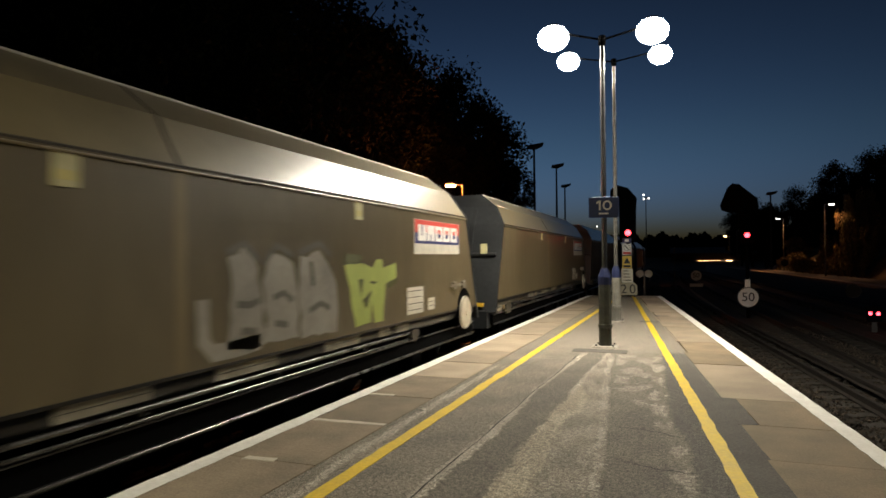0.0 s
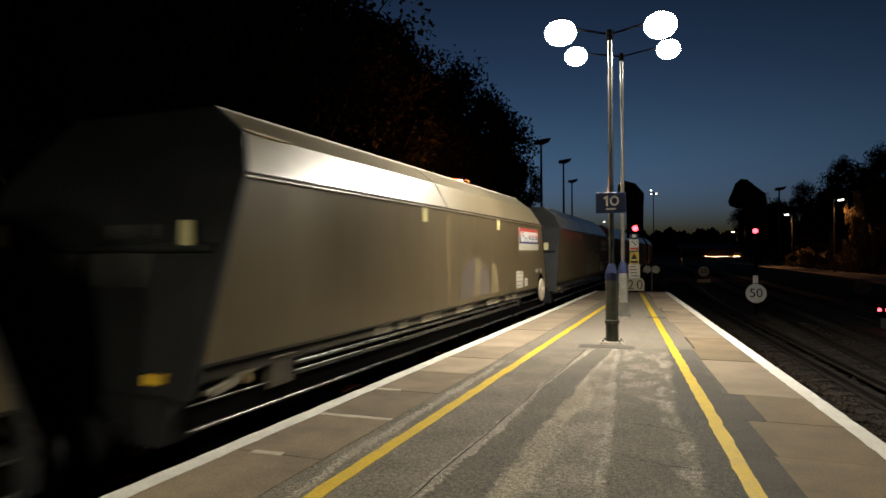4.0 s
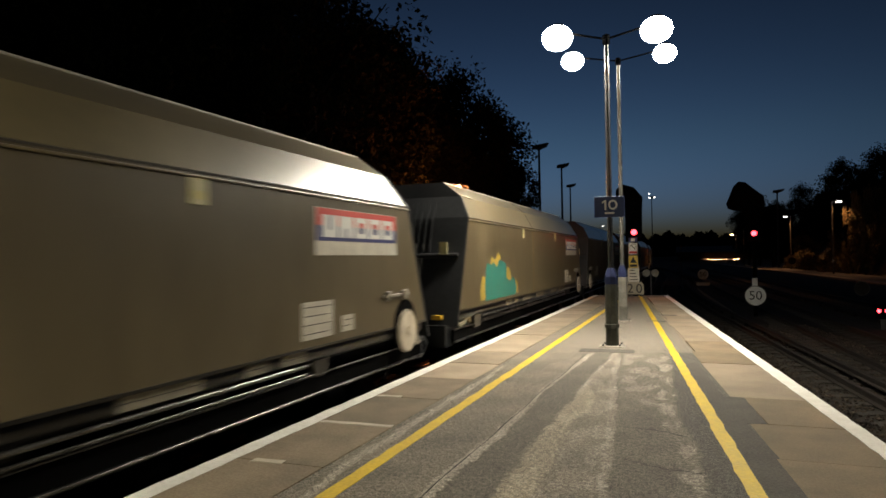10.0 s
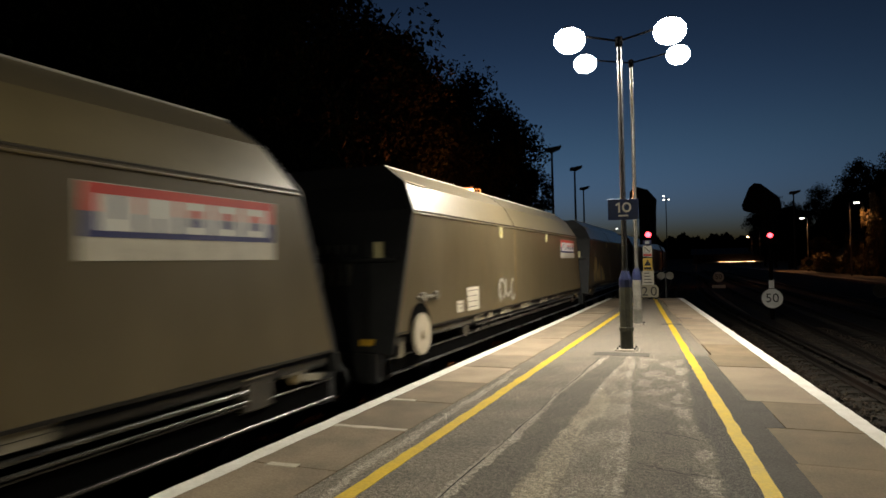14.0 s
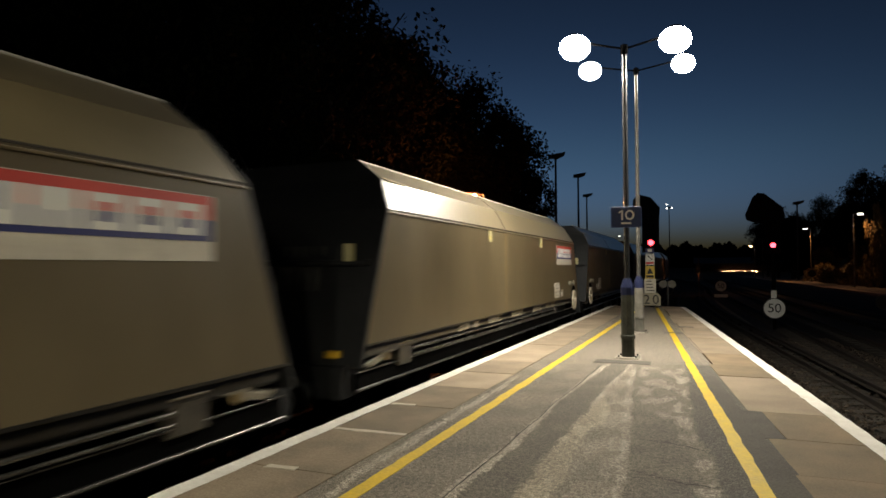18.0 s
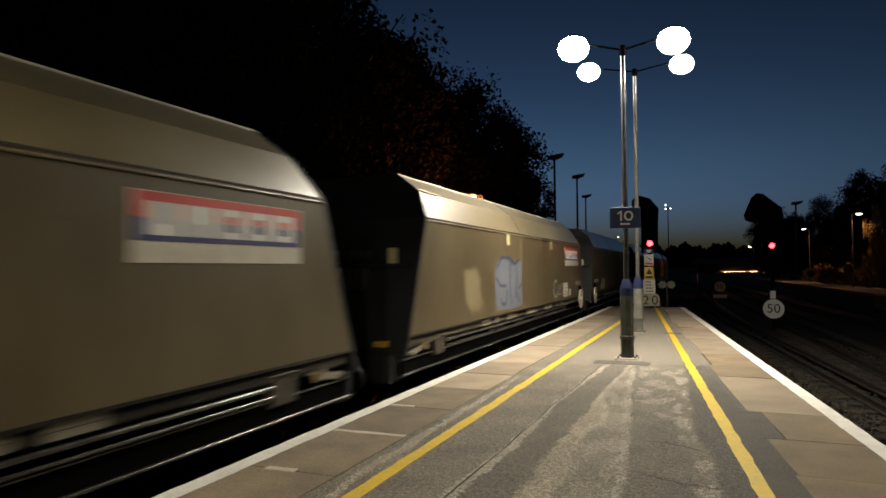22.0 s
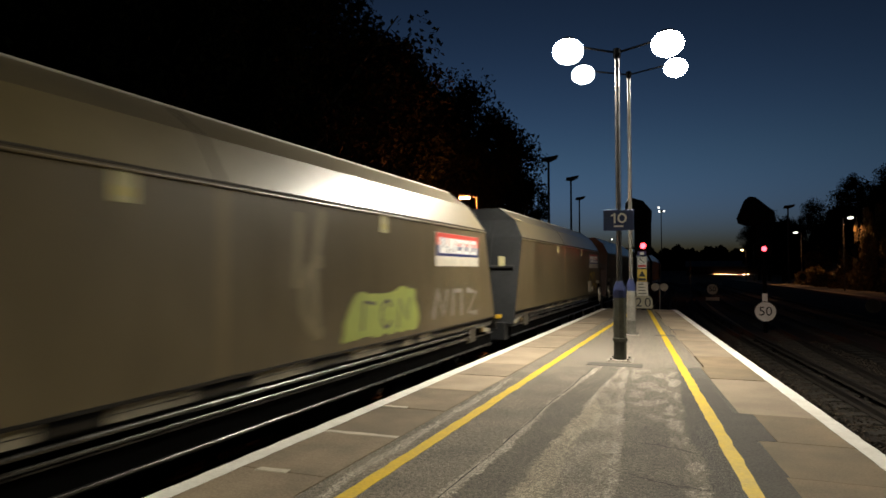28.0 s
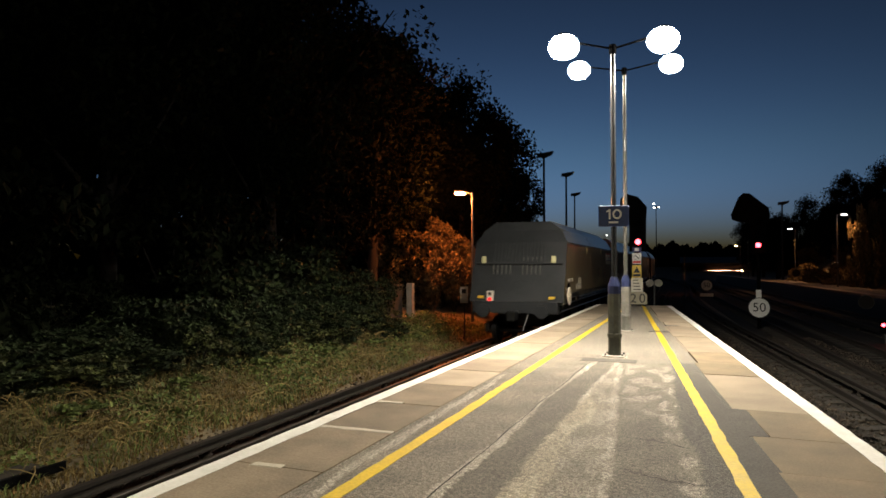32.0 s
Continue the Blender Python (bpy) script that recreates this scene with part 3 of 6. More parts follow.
def jitter_strip(bm, points, z0, z1):
    """A thin painted strip; points are rows (x left, x right, y)."""
    rows = [[bm.verts.new((a, y, z1)), bm.verts.new((b, y, z1)), bm.verts.new((b, y, z0)), bm.verts.new((a, y, z0))] for a, b, y in points]
    for p, q in zip(rows, rows[1:]):
        for k in range(4):
            bm.faces.new((p[k], p[(k + 1) % 4], q[(k + 1) % 4], q[k]))
    bm.faces.new(rows[0])
    bm.faces.new(rows[-1][::-1])
    return bm


def line_rows(left, right, wobble, seed):
    r, rows, y = random.Random(seed), [], P_START
    while y < P_END:
        rows.append((left(y) + r.uniform(-wobble, wobble), right(y) + r.uniform(-wobble, wobble), y))
        y += 0.14
    return rows


for label, m, rows, z in (
        ("white painted line on the platform edge", WHITE_LINE, line_rows(lambda y: EDGE_L + 0.010, lambda y: EDGE_L + 0.165, 0.006, 1), 0.010),
        ("white painted line on the platform edge", WHITE_LINE, line_rows(lambda y: edge_r(y) - 0.158, lambda y: edge_r(y) - 0.006, 0.006, 2), 0.010),
        ("yellow safety line", YELLOW_LINE, line_rows(lambda y: -2.165, lambda y: -2.055, 0.008, 3), 0.004),
        ("yellow safety line", YELLOW_LINE, line_rows(lambda y: 0.740 - 0.0998 * y, lambda y: 0.850 - 0.0998 * y, 0.008, 4), 0.004)):
    thing("painted_line", jitter_strip(B(), rows, z - 0.003, z), m, label, "painted line", kind="structure")


def slabs(side):
    y = P_START if side < 0 else P_START + 0.4
    joints = [3.97 + 1.14 * k for k in range(-15, 19)] if side < 0 else [5.12, 6.14, 7.2, 9.36, 10.4, 11.7, 13.0, 14.1, 15.2, 16.4, 17.6, 18.8, 20, 21.2, 22.4, 23.6, 24.7] + [5.12 - 1.1 * k for k in range(1, 17)]
    joints = sorted(j for j in joints if P_START < j <= P_END) + [P_END]
    deep = {7.2: 0.835, 6.14: 0.71, 5.12: 0.86, 4.02: 0.88, 2.92: 0.88}
    for a, b in zip(joints, joints[1:]):
        if b - a < 0.1:
            continue
        g, h = 0.007, rng.uniform(-0.003, 0.004)
        if side < 0:
            quad = [(EDGE_L, a + g), (SLAB_L - 0.004, a + g), (SLAB_L - 0.004, b - g), (EDGE_L, b - g)]
        else:
            d = deep.get(round(a, 2), rng.uniform(0.74, 0.84))
            quad = [(edge_r(a) - d, a + g), (edge_r(a), a + g), (edge_r(b), b - g), (edge_r(b) - d, b - g)]
        bm = prism(B(), quad, "z", -0.07, 0.004 + h)
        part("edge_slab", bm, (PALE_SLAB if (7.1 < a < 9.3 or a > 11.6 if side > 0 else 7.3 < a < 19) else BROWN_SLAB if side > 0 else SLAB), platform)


slabs(-1)
slabs(1)

# ---- the goods train ----
PITCH = 13.93
ZB, ZL, ZV, ZT = 1.58, 3.055, 3.43, 3.69         # body's bottom, ledge, bevel, top rim above the rails
XB, XV, XT = 1.40, 1.185, 0.84                    # half widths there


def shell(side):
    """One side of the hopper: vertical panel, bevel and rim toned paler for lamp light, with thickness."""
    bms = []
    for rows in ([(XB, ZB - 0.06, 6.28), (XB, ZL - 0.02, 5.71)], [(XB - 0.01, ZL, 5.70), (XV, ZV, 5.47)], [(XV, ZV, 5.47), (XT, ZT, 5.40)]):
        bm, v = B(), []
        n = 8
        for x, z, y in rows:
            v.append([[bm.verts.new((side * (x - t), -y + 2 * y * i / n, z - t * 0.3)) for i in range(n + 1)] for t in (0.0, 0.05)])
        for k in (0, 1):
            for i in range(n):
                bm.faces.new((v[0][k][i], v[0][k][i + 1], v[1][k][i + 1], v[1][k][i]))
        for r in (0, 1):
            for i in range(n):
                bm.faces.new((v[r][0][i], v[r][0][i + 1], v[r][1][i + 1], v[r][1][i]))
        for i in (0, n):
            bm.faces.new((v[0][0][i], v[1][0][i], v[1][1][i], v[0][1][i]))
        bms.append(bm)
    return bms


def wheel_ring(x, y, z, r0, r1):
    bm, n = B(), 28
    v = [[bm.verts.new((x, y + r * math.cos(math.tau * i / n), z + r * math.sin(math.tau * i / n))) for i in range(n)] for r in (r0, r1)]
    for i in range(n):
        bm.faces.new((v[0][i], v[0][(i + 1) % n], v[1][(i + 1) % n], v[1][i]))
    return bm


def raw_strip(side, outline):
    """A thin tapered strip over the fold between bevel and rim."""
    bm = B()
    over = lambda z: XV + 0.012 + ((ZV - z) * 0.57 if z < ZV else (ZV - z) * 1.33)
    front = [bm.verts.new((side * (over(z) + 0.008), y, z + 0.006)) for y, z in outline]
    back = [bm.verts.new((side * (over(z) - 0.02), y, z - 0.006)) for y, z in outline]
    bm.faces.new(front)
    bm.faces.new(back[::-1])
    for i in range(len(front)):
        j = (i + 1) % len(front)
        bm.faces.new((front[i], back[i], back[j], front[j]))
    return bm


def wagon_kit(name, brake_end):
    """A covered bogie hopper; +y is its leading end. brake_end: +1 or -1, where the hand wheel sits."""
    w = thing(name, None, None, "grimy grey-brown bogie hopper wagon with upper sides toned paler for lamp light", "hopper wagon", "wagons of the goods train")
    for side in (1, -1):
        panel, bevel, rim = shell(side)
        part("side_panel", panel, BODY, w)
        part("bevel_panel", bevel, UPPER, w, "glossy upper panel, lamp light partly put into its paler colour")
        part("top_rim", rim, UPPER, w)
        part("ledge", rod(B(), (side * (XB + 0.006), -5.71, ZL - 0.045), (side * (XB + 0.006), 5.71, ZL - 0.045), 0.010, n=8), UPPER, w)
        part("rim_bead", rod(B(), (side * XT, -5.40, ZT), (side * XT, 5.40, ZT), 0.014, n=8), OFF_WHITE, w, "pale bead along the top edge")
        # dark strip paints the shadow of the groove at the ledge
        part("groove_shade", box(B(), side * XB - 0.01, side * XB + 0.004, -5.70, 5.70, ZL - 0.018, ZL - 0.006), INNER, w)
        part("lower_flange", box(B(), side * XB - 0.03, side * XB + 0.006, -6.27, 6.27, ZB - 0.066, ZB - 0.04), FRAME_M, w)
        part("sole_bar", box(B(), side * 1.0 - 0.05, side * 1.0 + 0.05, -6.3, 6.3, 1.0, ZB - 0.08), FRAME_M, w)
        for z, r, m in ((1.358, 0.020, FRAME_EDGE), (1.280, 0.014, FRAME_EDGE)):
            part("pipe", rod(B(), (side * 1.37, -4.95 * brake_end, z), (side * 1.37, 3.3 * brake_end, z), r, n=10), m, w)
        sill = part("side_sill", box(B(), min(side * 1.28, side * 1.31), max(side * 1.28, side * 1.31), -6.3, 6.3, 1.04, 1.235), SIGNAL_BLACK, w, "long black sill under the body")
        for z, r in ((1.238, 0.010), (1.045, 0.020)):
            part("sill_edge", rod(B(), (side * 1.325, -6.3, z), (side * 1.325, 6.3, z), r, n=10), FRAME_EDGE, sill)
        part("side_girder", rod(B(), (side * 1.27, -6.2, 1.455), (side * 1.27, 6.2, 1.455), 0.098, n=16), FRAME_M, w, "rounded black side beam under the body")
        # a lamp's reflection painted as a pale tapered strip over the fold
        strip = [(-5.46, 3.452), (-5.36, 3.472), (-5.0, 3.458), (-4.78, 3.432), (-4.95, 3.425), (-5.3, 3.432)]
        part("painted_glint", raw_strip(side, strip), GLINT, w, "lamp glint painted as a pale strip on the upper panel near the end")
        for y in (-2.9, -1.2, 0.4, 2.1):
            part("bracket", prism(B(), [(y - 0.05, ZB - 0.08), (y + 0.05, ZB - 0.08), (y + 0.03, 1.24), (y - 0.03, 1.24)], "x", side * 1.05, side * 1.34), FRAME_M, w)
        for y, k in ((-3.14, 0.23), (-2.56, 0.14), (-1.55, 0.37), (-0.11, 0.41), (1.5, 0.38), (2.55, 0.16), (3.1, 0.2)):
            st = part("stencil_panel", box(B(), side * 1.375, side * 1.381, y - k, y + k, 1.41, 1.515), STENCIL, w, "dusty off-white stencil panel")
            part("print_bar", box(B(), side * 1.381, side * 1.383, y - k + 0.02, y + k - 0.02, 1.459, 1.464), SIGN_BLACK, st)
        for y in (1.84, -1.86):
            lab = part("label_plate", box(B(), side * XB, side * XB + 0.006, y - 0.09, y + 0.09, 2.80, 3.0), DIM_PLATE, w)
            part("label_stripe", box(B(), side * XB + 0.006, side * XB + 0.009, y - 0.07, y + 0.07, 2.84, 2.9), PLATE_YELLOW, lab)
        # data panels by the hand wheel
        e = brake_end
        for a, b, z0, z1 in ((3.2, 3.76, 1.61, 1.97), (3.95, 4.20, 1.62, 1.79)):
            y0, y1 = sorted((a * e, b * e))
            pan = part("data_panel", box(B(), side * XB, side * XB + 0.006, y0, y1, z0, z1), OFF_WHITE, w, "off-white data panel with dark print")
            for k in range(4 if b - a > 0.3 else 2):
                z = z1 - 0.05 - k * (0.085 if b - a > 0.3 else 0.06)
                part("print_bar", box(B(), side * XB + 0.006, side * XB + 0.008, y0 + 0.04, y1 - 0.05 - 0.04 * (k % 2), z - 0.0045, z + 0.0045), DARK_STEEL, pan)
        # brake gear at the other end
        part("valve_box", box(B(), side * 1.25, side * 1.36, min(-5.34 * e, -4.98 * e), max(-5.34 * e, -4.98 * e), 1.18, 1.45, 0.015) if side > 0 else box(B(), -1.36, -1.25, min(-5.34 * e, -4.98 * e), max(-5.34 * e, -4.98 * e), 1.18, 1.45, 0.015), CYL, w, "dull olive valve box")
        part("valve_edge", rod(B(), (side * 1.365, -5.33 * e, 1.455), (side * 1.365, -4.97 * e, 1.455), 0.010, n=8), STENCIL, w)
        part("brake_rod", rod(B(), (side * 1.33, -5.5 * e, 1.40), (side * 1.33, -6.15 * e, 1.30), 0.022, n=8), STENCIL, w, "worn pale brake rod")
        part("brake_hanger", prism(B(), [(-5.62 * e, 1.46), (-5.74 * e, 1.47), (-5.86 * e, 1.36), (-6.1 * e, 1.30), (-6.08 * e, 1.26), (-5.82 * e, 1.30), (-5.62 * e, 1.36)], "x", side * 1.335, side * 1.35), STENCIL, w)
        part("link_pin", rod(B(), (side * 1.33, -5.66 * e, 1.34), (side * 1.38, -5.66 * e, 1.34), 0.045, n=12), RUST, w, "rusty link pin")
        part("air_cylinder", rod(B(), (side * 1.0, 3.64 * e, 1.34), (side * 1.335, 3.64 * e, 1.34), 0.13, n=18), CYL, w, "dusty brown air cylinder")
        part("weld_seam", box(B(), side * XB - 0.002, side * XB + 0.0015, -5.9, 5.9, 2.435, 2.449), BODY, w)
        part("weld_seam", box(B(), side * XB - 0.002, side * XB + 0.0015, -5.8, 5.8, 2.672, 2.684), BODY, w)
        part("bevel_joint", prism(B(), [(side * (XB - 0.004), ZL), (side * (XV + 0.006), ZV), (side * XV, ZV - 0.01), (side * (XB - 0.012), ZL)], "y", -0.95, -0.915), INNER, w)
        part("bevel_joint", prism(B(), [(side * (XV + 0.004), ZV), (side * (XT + 0.004), ZT + 0.003), (side * XT, ZT - 0.01), (side * XV, ZV - 0.01)], "y", -0.95, -0.92), INNER, w)
        part("panel_joint", box(B(), side * XB - 0.002, side * XB + 0.002, -0.99, -0.86, ZB - 0.03, ZL - 0.065), RUST, w, "rusty vertical panel joint")
        # hand wheel with its guard mark
        hub = part("hand_wheel", disc(B(), (side * 1.42, 5.57 * e, 1.46), (1, 0, 0), 0.268, 0.05, 28), CREAM, w, "cream hand brake wheel")
        part("wheel_rim", wheel_ring(side * 1.447, 5.57 * e, 1.46, 0.268, 0.252), STENCIL, hub)
        part("wheel_boss", disc(B(), (side * 1.455, 5.57 * e, 1.46), (1, 0, 0), 0.06, 0.04, 12), CREAM, hub)
        # flat black disc paints the dark of the recess above the hand wheel
        part("recess_shade", disc(B(), (side * 1.405, 5.57 * e, 1.525), (1, 0, 0), 0.335, 0.012, 24), SIGNAL_BLACK, w)
        bm = B()
        box(bm, min(side * XB, side * (XB + 0.03)), max(side * XB, side * (XB + 0.03)), 5.28 * e - 0.36, 5.28 * e + 0.36, 1.905, 1.943, 0.006)
        part("brake_lever", bm, STENCIL, w, "dusty pale brake lever")
        for y, k in ((5.04, 0.055), (5.50, 0.07)):
            part("lever_clamp", box(B(), min(side * XB, side * (XB + 0.045)), max(side * XB, side * (XB + 0.045)), y * e - k, y * e + k, 1.868, 1.984, 0.012), STENCIL, w)
        part("step_bar", box(B(), side * 1.34 - 0.03, side * 1.34 + 0.05, min(5.86 * e, 6.2 * e), max(5.86 * e, 6.2 * e), 1.50, 1.535, 0.006), STENCIL, w, "worn pale step bar beside the hand wheel")
        part("step_bracket", prism(B(), [(5.93 * e, 1.47), (6.05 * e, 1.47), (6.12 * e, 1.22), (6.0 * e, 1.22)], "x", side * 1.34, side * 1.36), STENCIL, w)
        # owner's board: plain bands and blocks
        board = part("owner_board", box(B(), side * XB, side * XB + 0.005, 3.45, 5.33, 2.42, 2.90), OFF_WHITE, w, "red, navy and white board with pale blocks")
        part("red_band", box(B(), side * XB + 0.005, side * XB + 0.008, 3.47, 5.31, 2.72, 2.895), SIGN_RED, board)
        part("navy_band", box(B(), side * XB + 0.005, side * XB + 0.008, 3.47, 5.31, 2.565, 2.72), SIGN_NAVY, board)
        for k in range(5):
            y = 3.58 + k * 0.335
            part("pale_block", box(B(), side * XB + 0.008, side * XB + 0.011, y, y + 0.29, 2.605, 2.83), SIGN_WHITE, board)
            if k < 2:
                part("block_gap", box(B(), side * XB + 0.011, side * XB + 0.013, y + 0.12, y + 0.16, 2.605 if k else 2.68, 2.70 if k else 2.83), SIGN_NAVY, board)
            else:
                part("block_gap", box(B(), side * XB + 0.011, side * XB + 0.013, y + 0.09, y + 0.2, 2.72, 2.775), SIGN_RED, board)
                part("block_gap", box(B(), side * XB + 0.011, side * XB + 0.013, y + 0.09, y + 0.2, 2.655, 2.718), SIGN_NAVY, board)
    for e in (1, -1):
        # sloping end sheet, recessed between the side wings
        part("end_sheet", end_sheet(e), END_PAINT, w)
        for k in range(15):
            x = -0.77 + k * 0.11
            part("rib", prism(B(), [((5.90) * e, 2.45), (5.66 * e, 3.02), (5.46 * e, 3.36), (5.54 * e, 3.36), (5.765 * e, 3.02), (5.985 * e, 2.45)], "x", x - 0.012, x + 0.012), END_PAINT, w)
        for x in (-0.75, -0.62, -0.49, -0.36, -0.23, 0.15, 0.28, 0.41, 0.54, 0.67):
            part("louvre", box(B(), x - 0.012, x + 0.012, min(5.97 * e, 6.1 * e), max(5.97 * e, 6.1 * e), 2.10, 2.38), LOUVRE, w)
        for x in (0.15, 0.28, 0.41, 0.54, 0.67):
            part("upper_louvre", box(B(), x - 0.010, x + 0.010, min(5.85 * e, 5.955 * e), max(5.85 * e, 5.955 * e), 2.50, 2.62), LOUVRE, w)
        part("cross_rail", rod(B(), (-1.3, 5.99 * e, 2.42), (1.3, 5.99 * e, 2.42), 0.04, n=8), END_PAINT, w)
        part("head_stock", box(B(), -1.25, 1.25, min(6.16 * e, 6.5 * e), max(6.16 * e, 6.5 * e), 0.98, 1.32), END_PAINT, w)
        part("coupler", box(B(), -0.13, 0.13, min(6.5 * e, 6.93 * e), max(6.5 * e, 6.93 * e), 0.78, 1.06, 0.03), FRAME_M, w)
        part("brake_hose", rod(B(), (0.4, 6.5 * e, 0.95), (0.3, 6.72 * e, 0.5), 0.03, n=8), FRAME_M, w)
        for x in (-0.86, 0.86):
            buf = part("buffer", rod(B(), (x, 6.5 * e, 1.06), (x, 6.78 * e, 1.06), 0.09, n=12), END_PAINT, w)
            part("buffer_head", rod(B(), (x, 6.78 * e, 1.06), (x, 6.84 * e, 1.06), 0.2, 0.19, n=18), END_PAINT, buf)
        for x in (-1.06, 1.06):
            part("end_plate", box(B(), x - 0.062, x + 0.062, 6.02 * e - 0.02, 6.02 * e + 0.02, 2.44, 2.64), DIM_PLATE, w, "pale reflective end plate")
            part("foot_step", box(B(), x - 0.085, x + 0.085, 6.34 * e - 0.06, 6.34 * e + 0.06, 1.40, 1.47), STEP_YELLOW, w, "yellow foot step")
        part("slope_sheet", prism(B(), [(5.16 * e, 3.42), (2.4 * e, 1.3), (2.3 * e, 1.3), (5.08 * e, 3.46)], "x", -1.1, 1.1), INNER, w)
        # bogie
        for side in (1, -1):
            part("bogie_frame", prism(B(), [((4.5 - 1.35) * e, 0.38), ((4.5 - 1.35) * e, 0.62), ((4.5 - 0.45) * e, 0.66), ((4.5 - 0.35) * e, 0.28), ((4.5 + 0.35) * e, 0.28), ((4.5 + 0.45) * e, 0.66), ((4.5 + 1.35) * e, 0.62), ((4.5 + 1.35) * e, 0.38)], "x", side * 1.02 - 0.06, side * 1.02 + 0.06), FRAME_M, w)
            for dy in (-1.0, 1.0):
                whl = part("wheel", disc(B(), (side * 0.78, (4.5 + dy) * e, 0.42), (1, 0, 0), 0.42, 0.12, 24), FRAME_M, w)
                part("axle_box", box(B(), side * 1.02 - 0.1, side * 1.02 + 0.12, (4.5 + dy) * e - 0.13, (4.5 + dy) * e + 0.13, 0.3, 0.56, 0.02), FRAME_M, whl)
        for dy in (-1.0, 1.0):
            part("axle", rod(B(), (-0.75, (4.5 + dy) * e, 0.42), (0.75, (4.5 + dy) * e, 0.42), 0.08, n=10), FRAME_M, w)
        part("bolster", box(B(), -1.0, 1.0, 4.5 * e - 0.2, 4.5 * e + 0.2, 0.5, 1.1), FRAME_M, w)
    part("centre_sill", box(B(), -0.35, 0.35, -6.4, 6.4, 1.0, 1.3), FRAME_M, w)
    for y in (-1.6, 1.6):
        part("discharge_chute", prism(B(), [(y - 1.2, 1.3), (y + 1.2, 1.3), (y + 0.5, 0.55), (y - 0.5, 0.55)], "x", -0.9, 0.9), FRAME_M, w)
    return w


def end_sheet(e):
    bm = B()
    rows = [(1.404, 1.30, 6.385), (1.404, ZB - 0.06, 6.30), (1.404, 2.42, 5.965), (1.404, ZL, 5.73), (XV + 0.006, ZV + 0.003, 5.49), (XT + 0.004, ZT + 0.004, 5.42)]
    v = [[[bm.verts.new((s * x, (y - t) * e, z)) for s in (-1, 1)] for x, z, y in rows] for t in (0.0, 0.05)]
    for k in (0, 1):
        for a, b in zip(v[k], v[k][1:]):
            bm.faces.new((a[0], a[1], b[1], b[0]))
    for i in range(len(rows) - 1):
        for s in (0, 1):
            bm.faces.new((v[0][i][s], v[0][i + 1][s], v[1][i + 1][s], v[1][i][s]))
    for i in (0, -1):
        bm.faces.new((v[0][i][0], v[0][i][1], v[1][i][1], v[1][i][0]))
    return bm


def blob(bm, outline, x, seed=1, jag=0.0):
    r = random.Random(seed)
    bm.faces.new([bm.verts.new((x, a + r.uniform(-jag, jag), b + r.uniform(-jag, jag))) for a, b in outline])
    return bm


def ragged_side(points, seed, jag=0.03):
    """The outline with uneven, sprayed-looking edges."""
    r, out = random.Random(seed), []
    for (a, b), (c, d) in zip(points, points[1:] + points[:1]):
        n = max(1, int(math.hypot(c - a, d - b) / 0.1))
        out += [(a + (c - a) * i / n + r.uniform(-jag, jag), max(1.6, b + (d - b) * i / n + r.uniform(-jag, jag))) for i in range(n)]
    return out


def arc(cy, cz, ry, rz, a0, a1, n=10):
    return [(cy + ry * math.cos(radians(a0 + (a1 - a0) * i / n)), cz + rz * math.sin(radians(a0 + (a1 - a0) * i / n))) for i in range(n + 1)]


def paint(w, material, strokes=(), blobs=(), width=0.08, lift=0.004, label="sprayed graffiti"):
    for k, s in enumerate(strokes):
        part("graffiti", ribbon(B(), s, width, XB + lift + 0.0006 * k), material, w, label)
    for k, b in enumerate(blobs):
        part("graffiti", blob(B(), b, XB + lift + 0.0006 * k), material, w, label)


BRAKE_ENDS = {-7: 1, -6: -1, -5: 1, -4: 1, -3: -1, -2: 1, -1: 1, 0: 1, 1: 1, 2: -1, 3: 1, 4: 1, 5: -1, 6: -1, 7: 1, 8: -1, 9: 1, 10: -1, 11: -1, 12: 1, 13: -1, 14: -1}
wagons, first = {}, {}
for n in range(-7, 15):
    e = BRAKE_ENDS[n]
    if e not in first:
        first[e] = wagons[n] = wagon_kit("hopper_wagon", e)
    else:
        wagons[n] = copy_thing(first[e], Matrix())


# sprayed paint on single wagons
W = wagons
say = lambda n, text: tagged(W[n], "grimy grey-brown hopper wagon with " + text)
paint(W[0], G_GREY, [[(-0.70, 2.06), (-0.69, 1.74), (-0.58, 1.64), (-0.3, 1.64), (0.03, 1.66)]], [ragged_side([(-0.39, 2.37), (-0.2, 2.45), (-0.02, 2.31), (0.03, 2.09), (0.08, 1.62), (-0.42, 1.62), (-0.36, 1.9)], 21), ragged_side([(0.06, 2.27), (0.26, 2.44), (0.49, 2.35), (0.58, 2.06), (0.6, 1.62), (0.12, 1.62)], 22), ragged_side([(0.62, 2.37), (0.98, 2.47), (1.27, 2.24), (1.36, 1.92), (1.31, 1.6), (0.66, 1.62)], 23)], width=0.14, label="faded grey sprayed letters")
paint(W[0], G_LIME, blobs=[ragged_side([(1.51, 2.3), (1.89, 2.31), (2.17, 2.26), (2.27, 2.35), (2.44, 2.34), (2.47, 2.26), (2.84, 2.3), (2.87, 2.11), (2.54, 2.06), (2.5, 1.88), (2.46, 1.6), (2.22, 1.6), (2.16, 1.87), (2.13, 1.61), (1.76, 1.6), (1.67, 1.82), (1.62, 2.04)], 31, 0.012)], label="lime green sprayed letters")
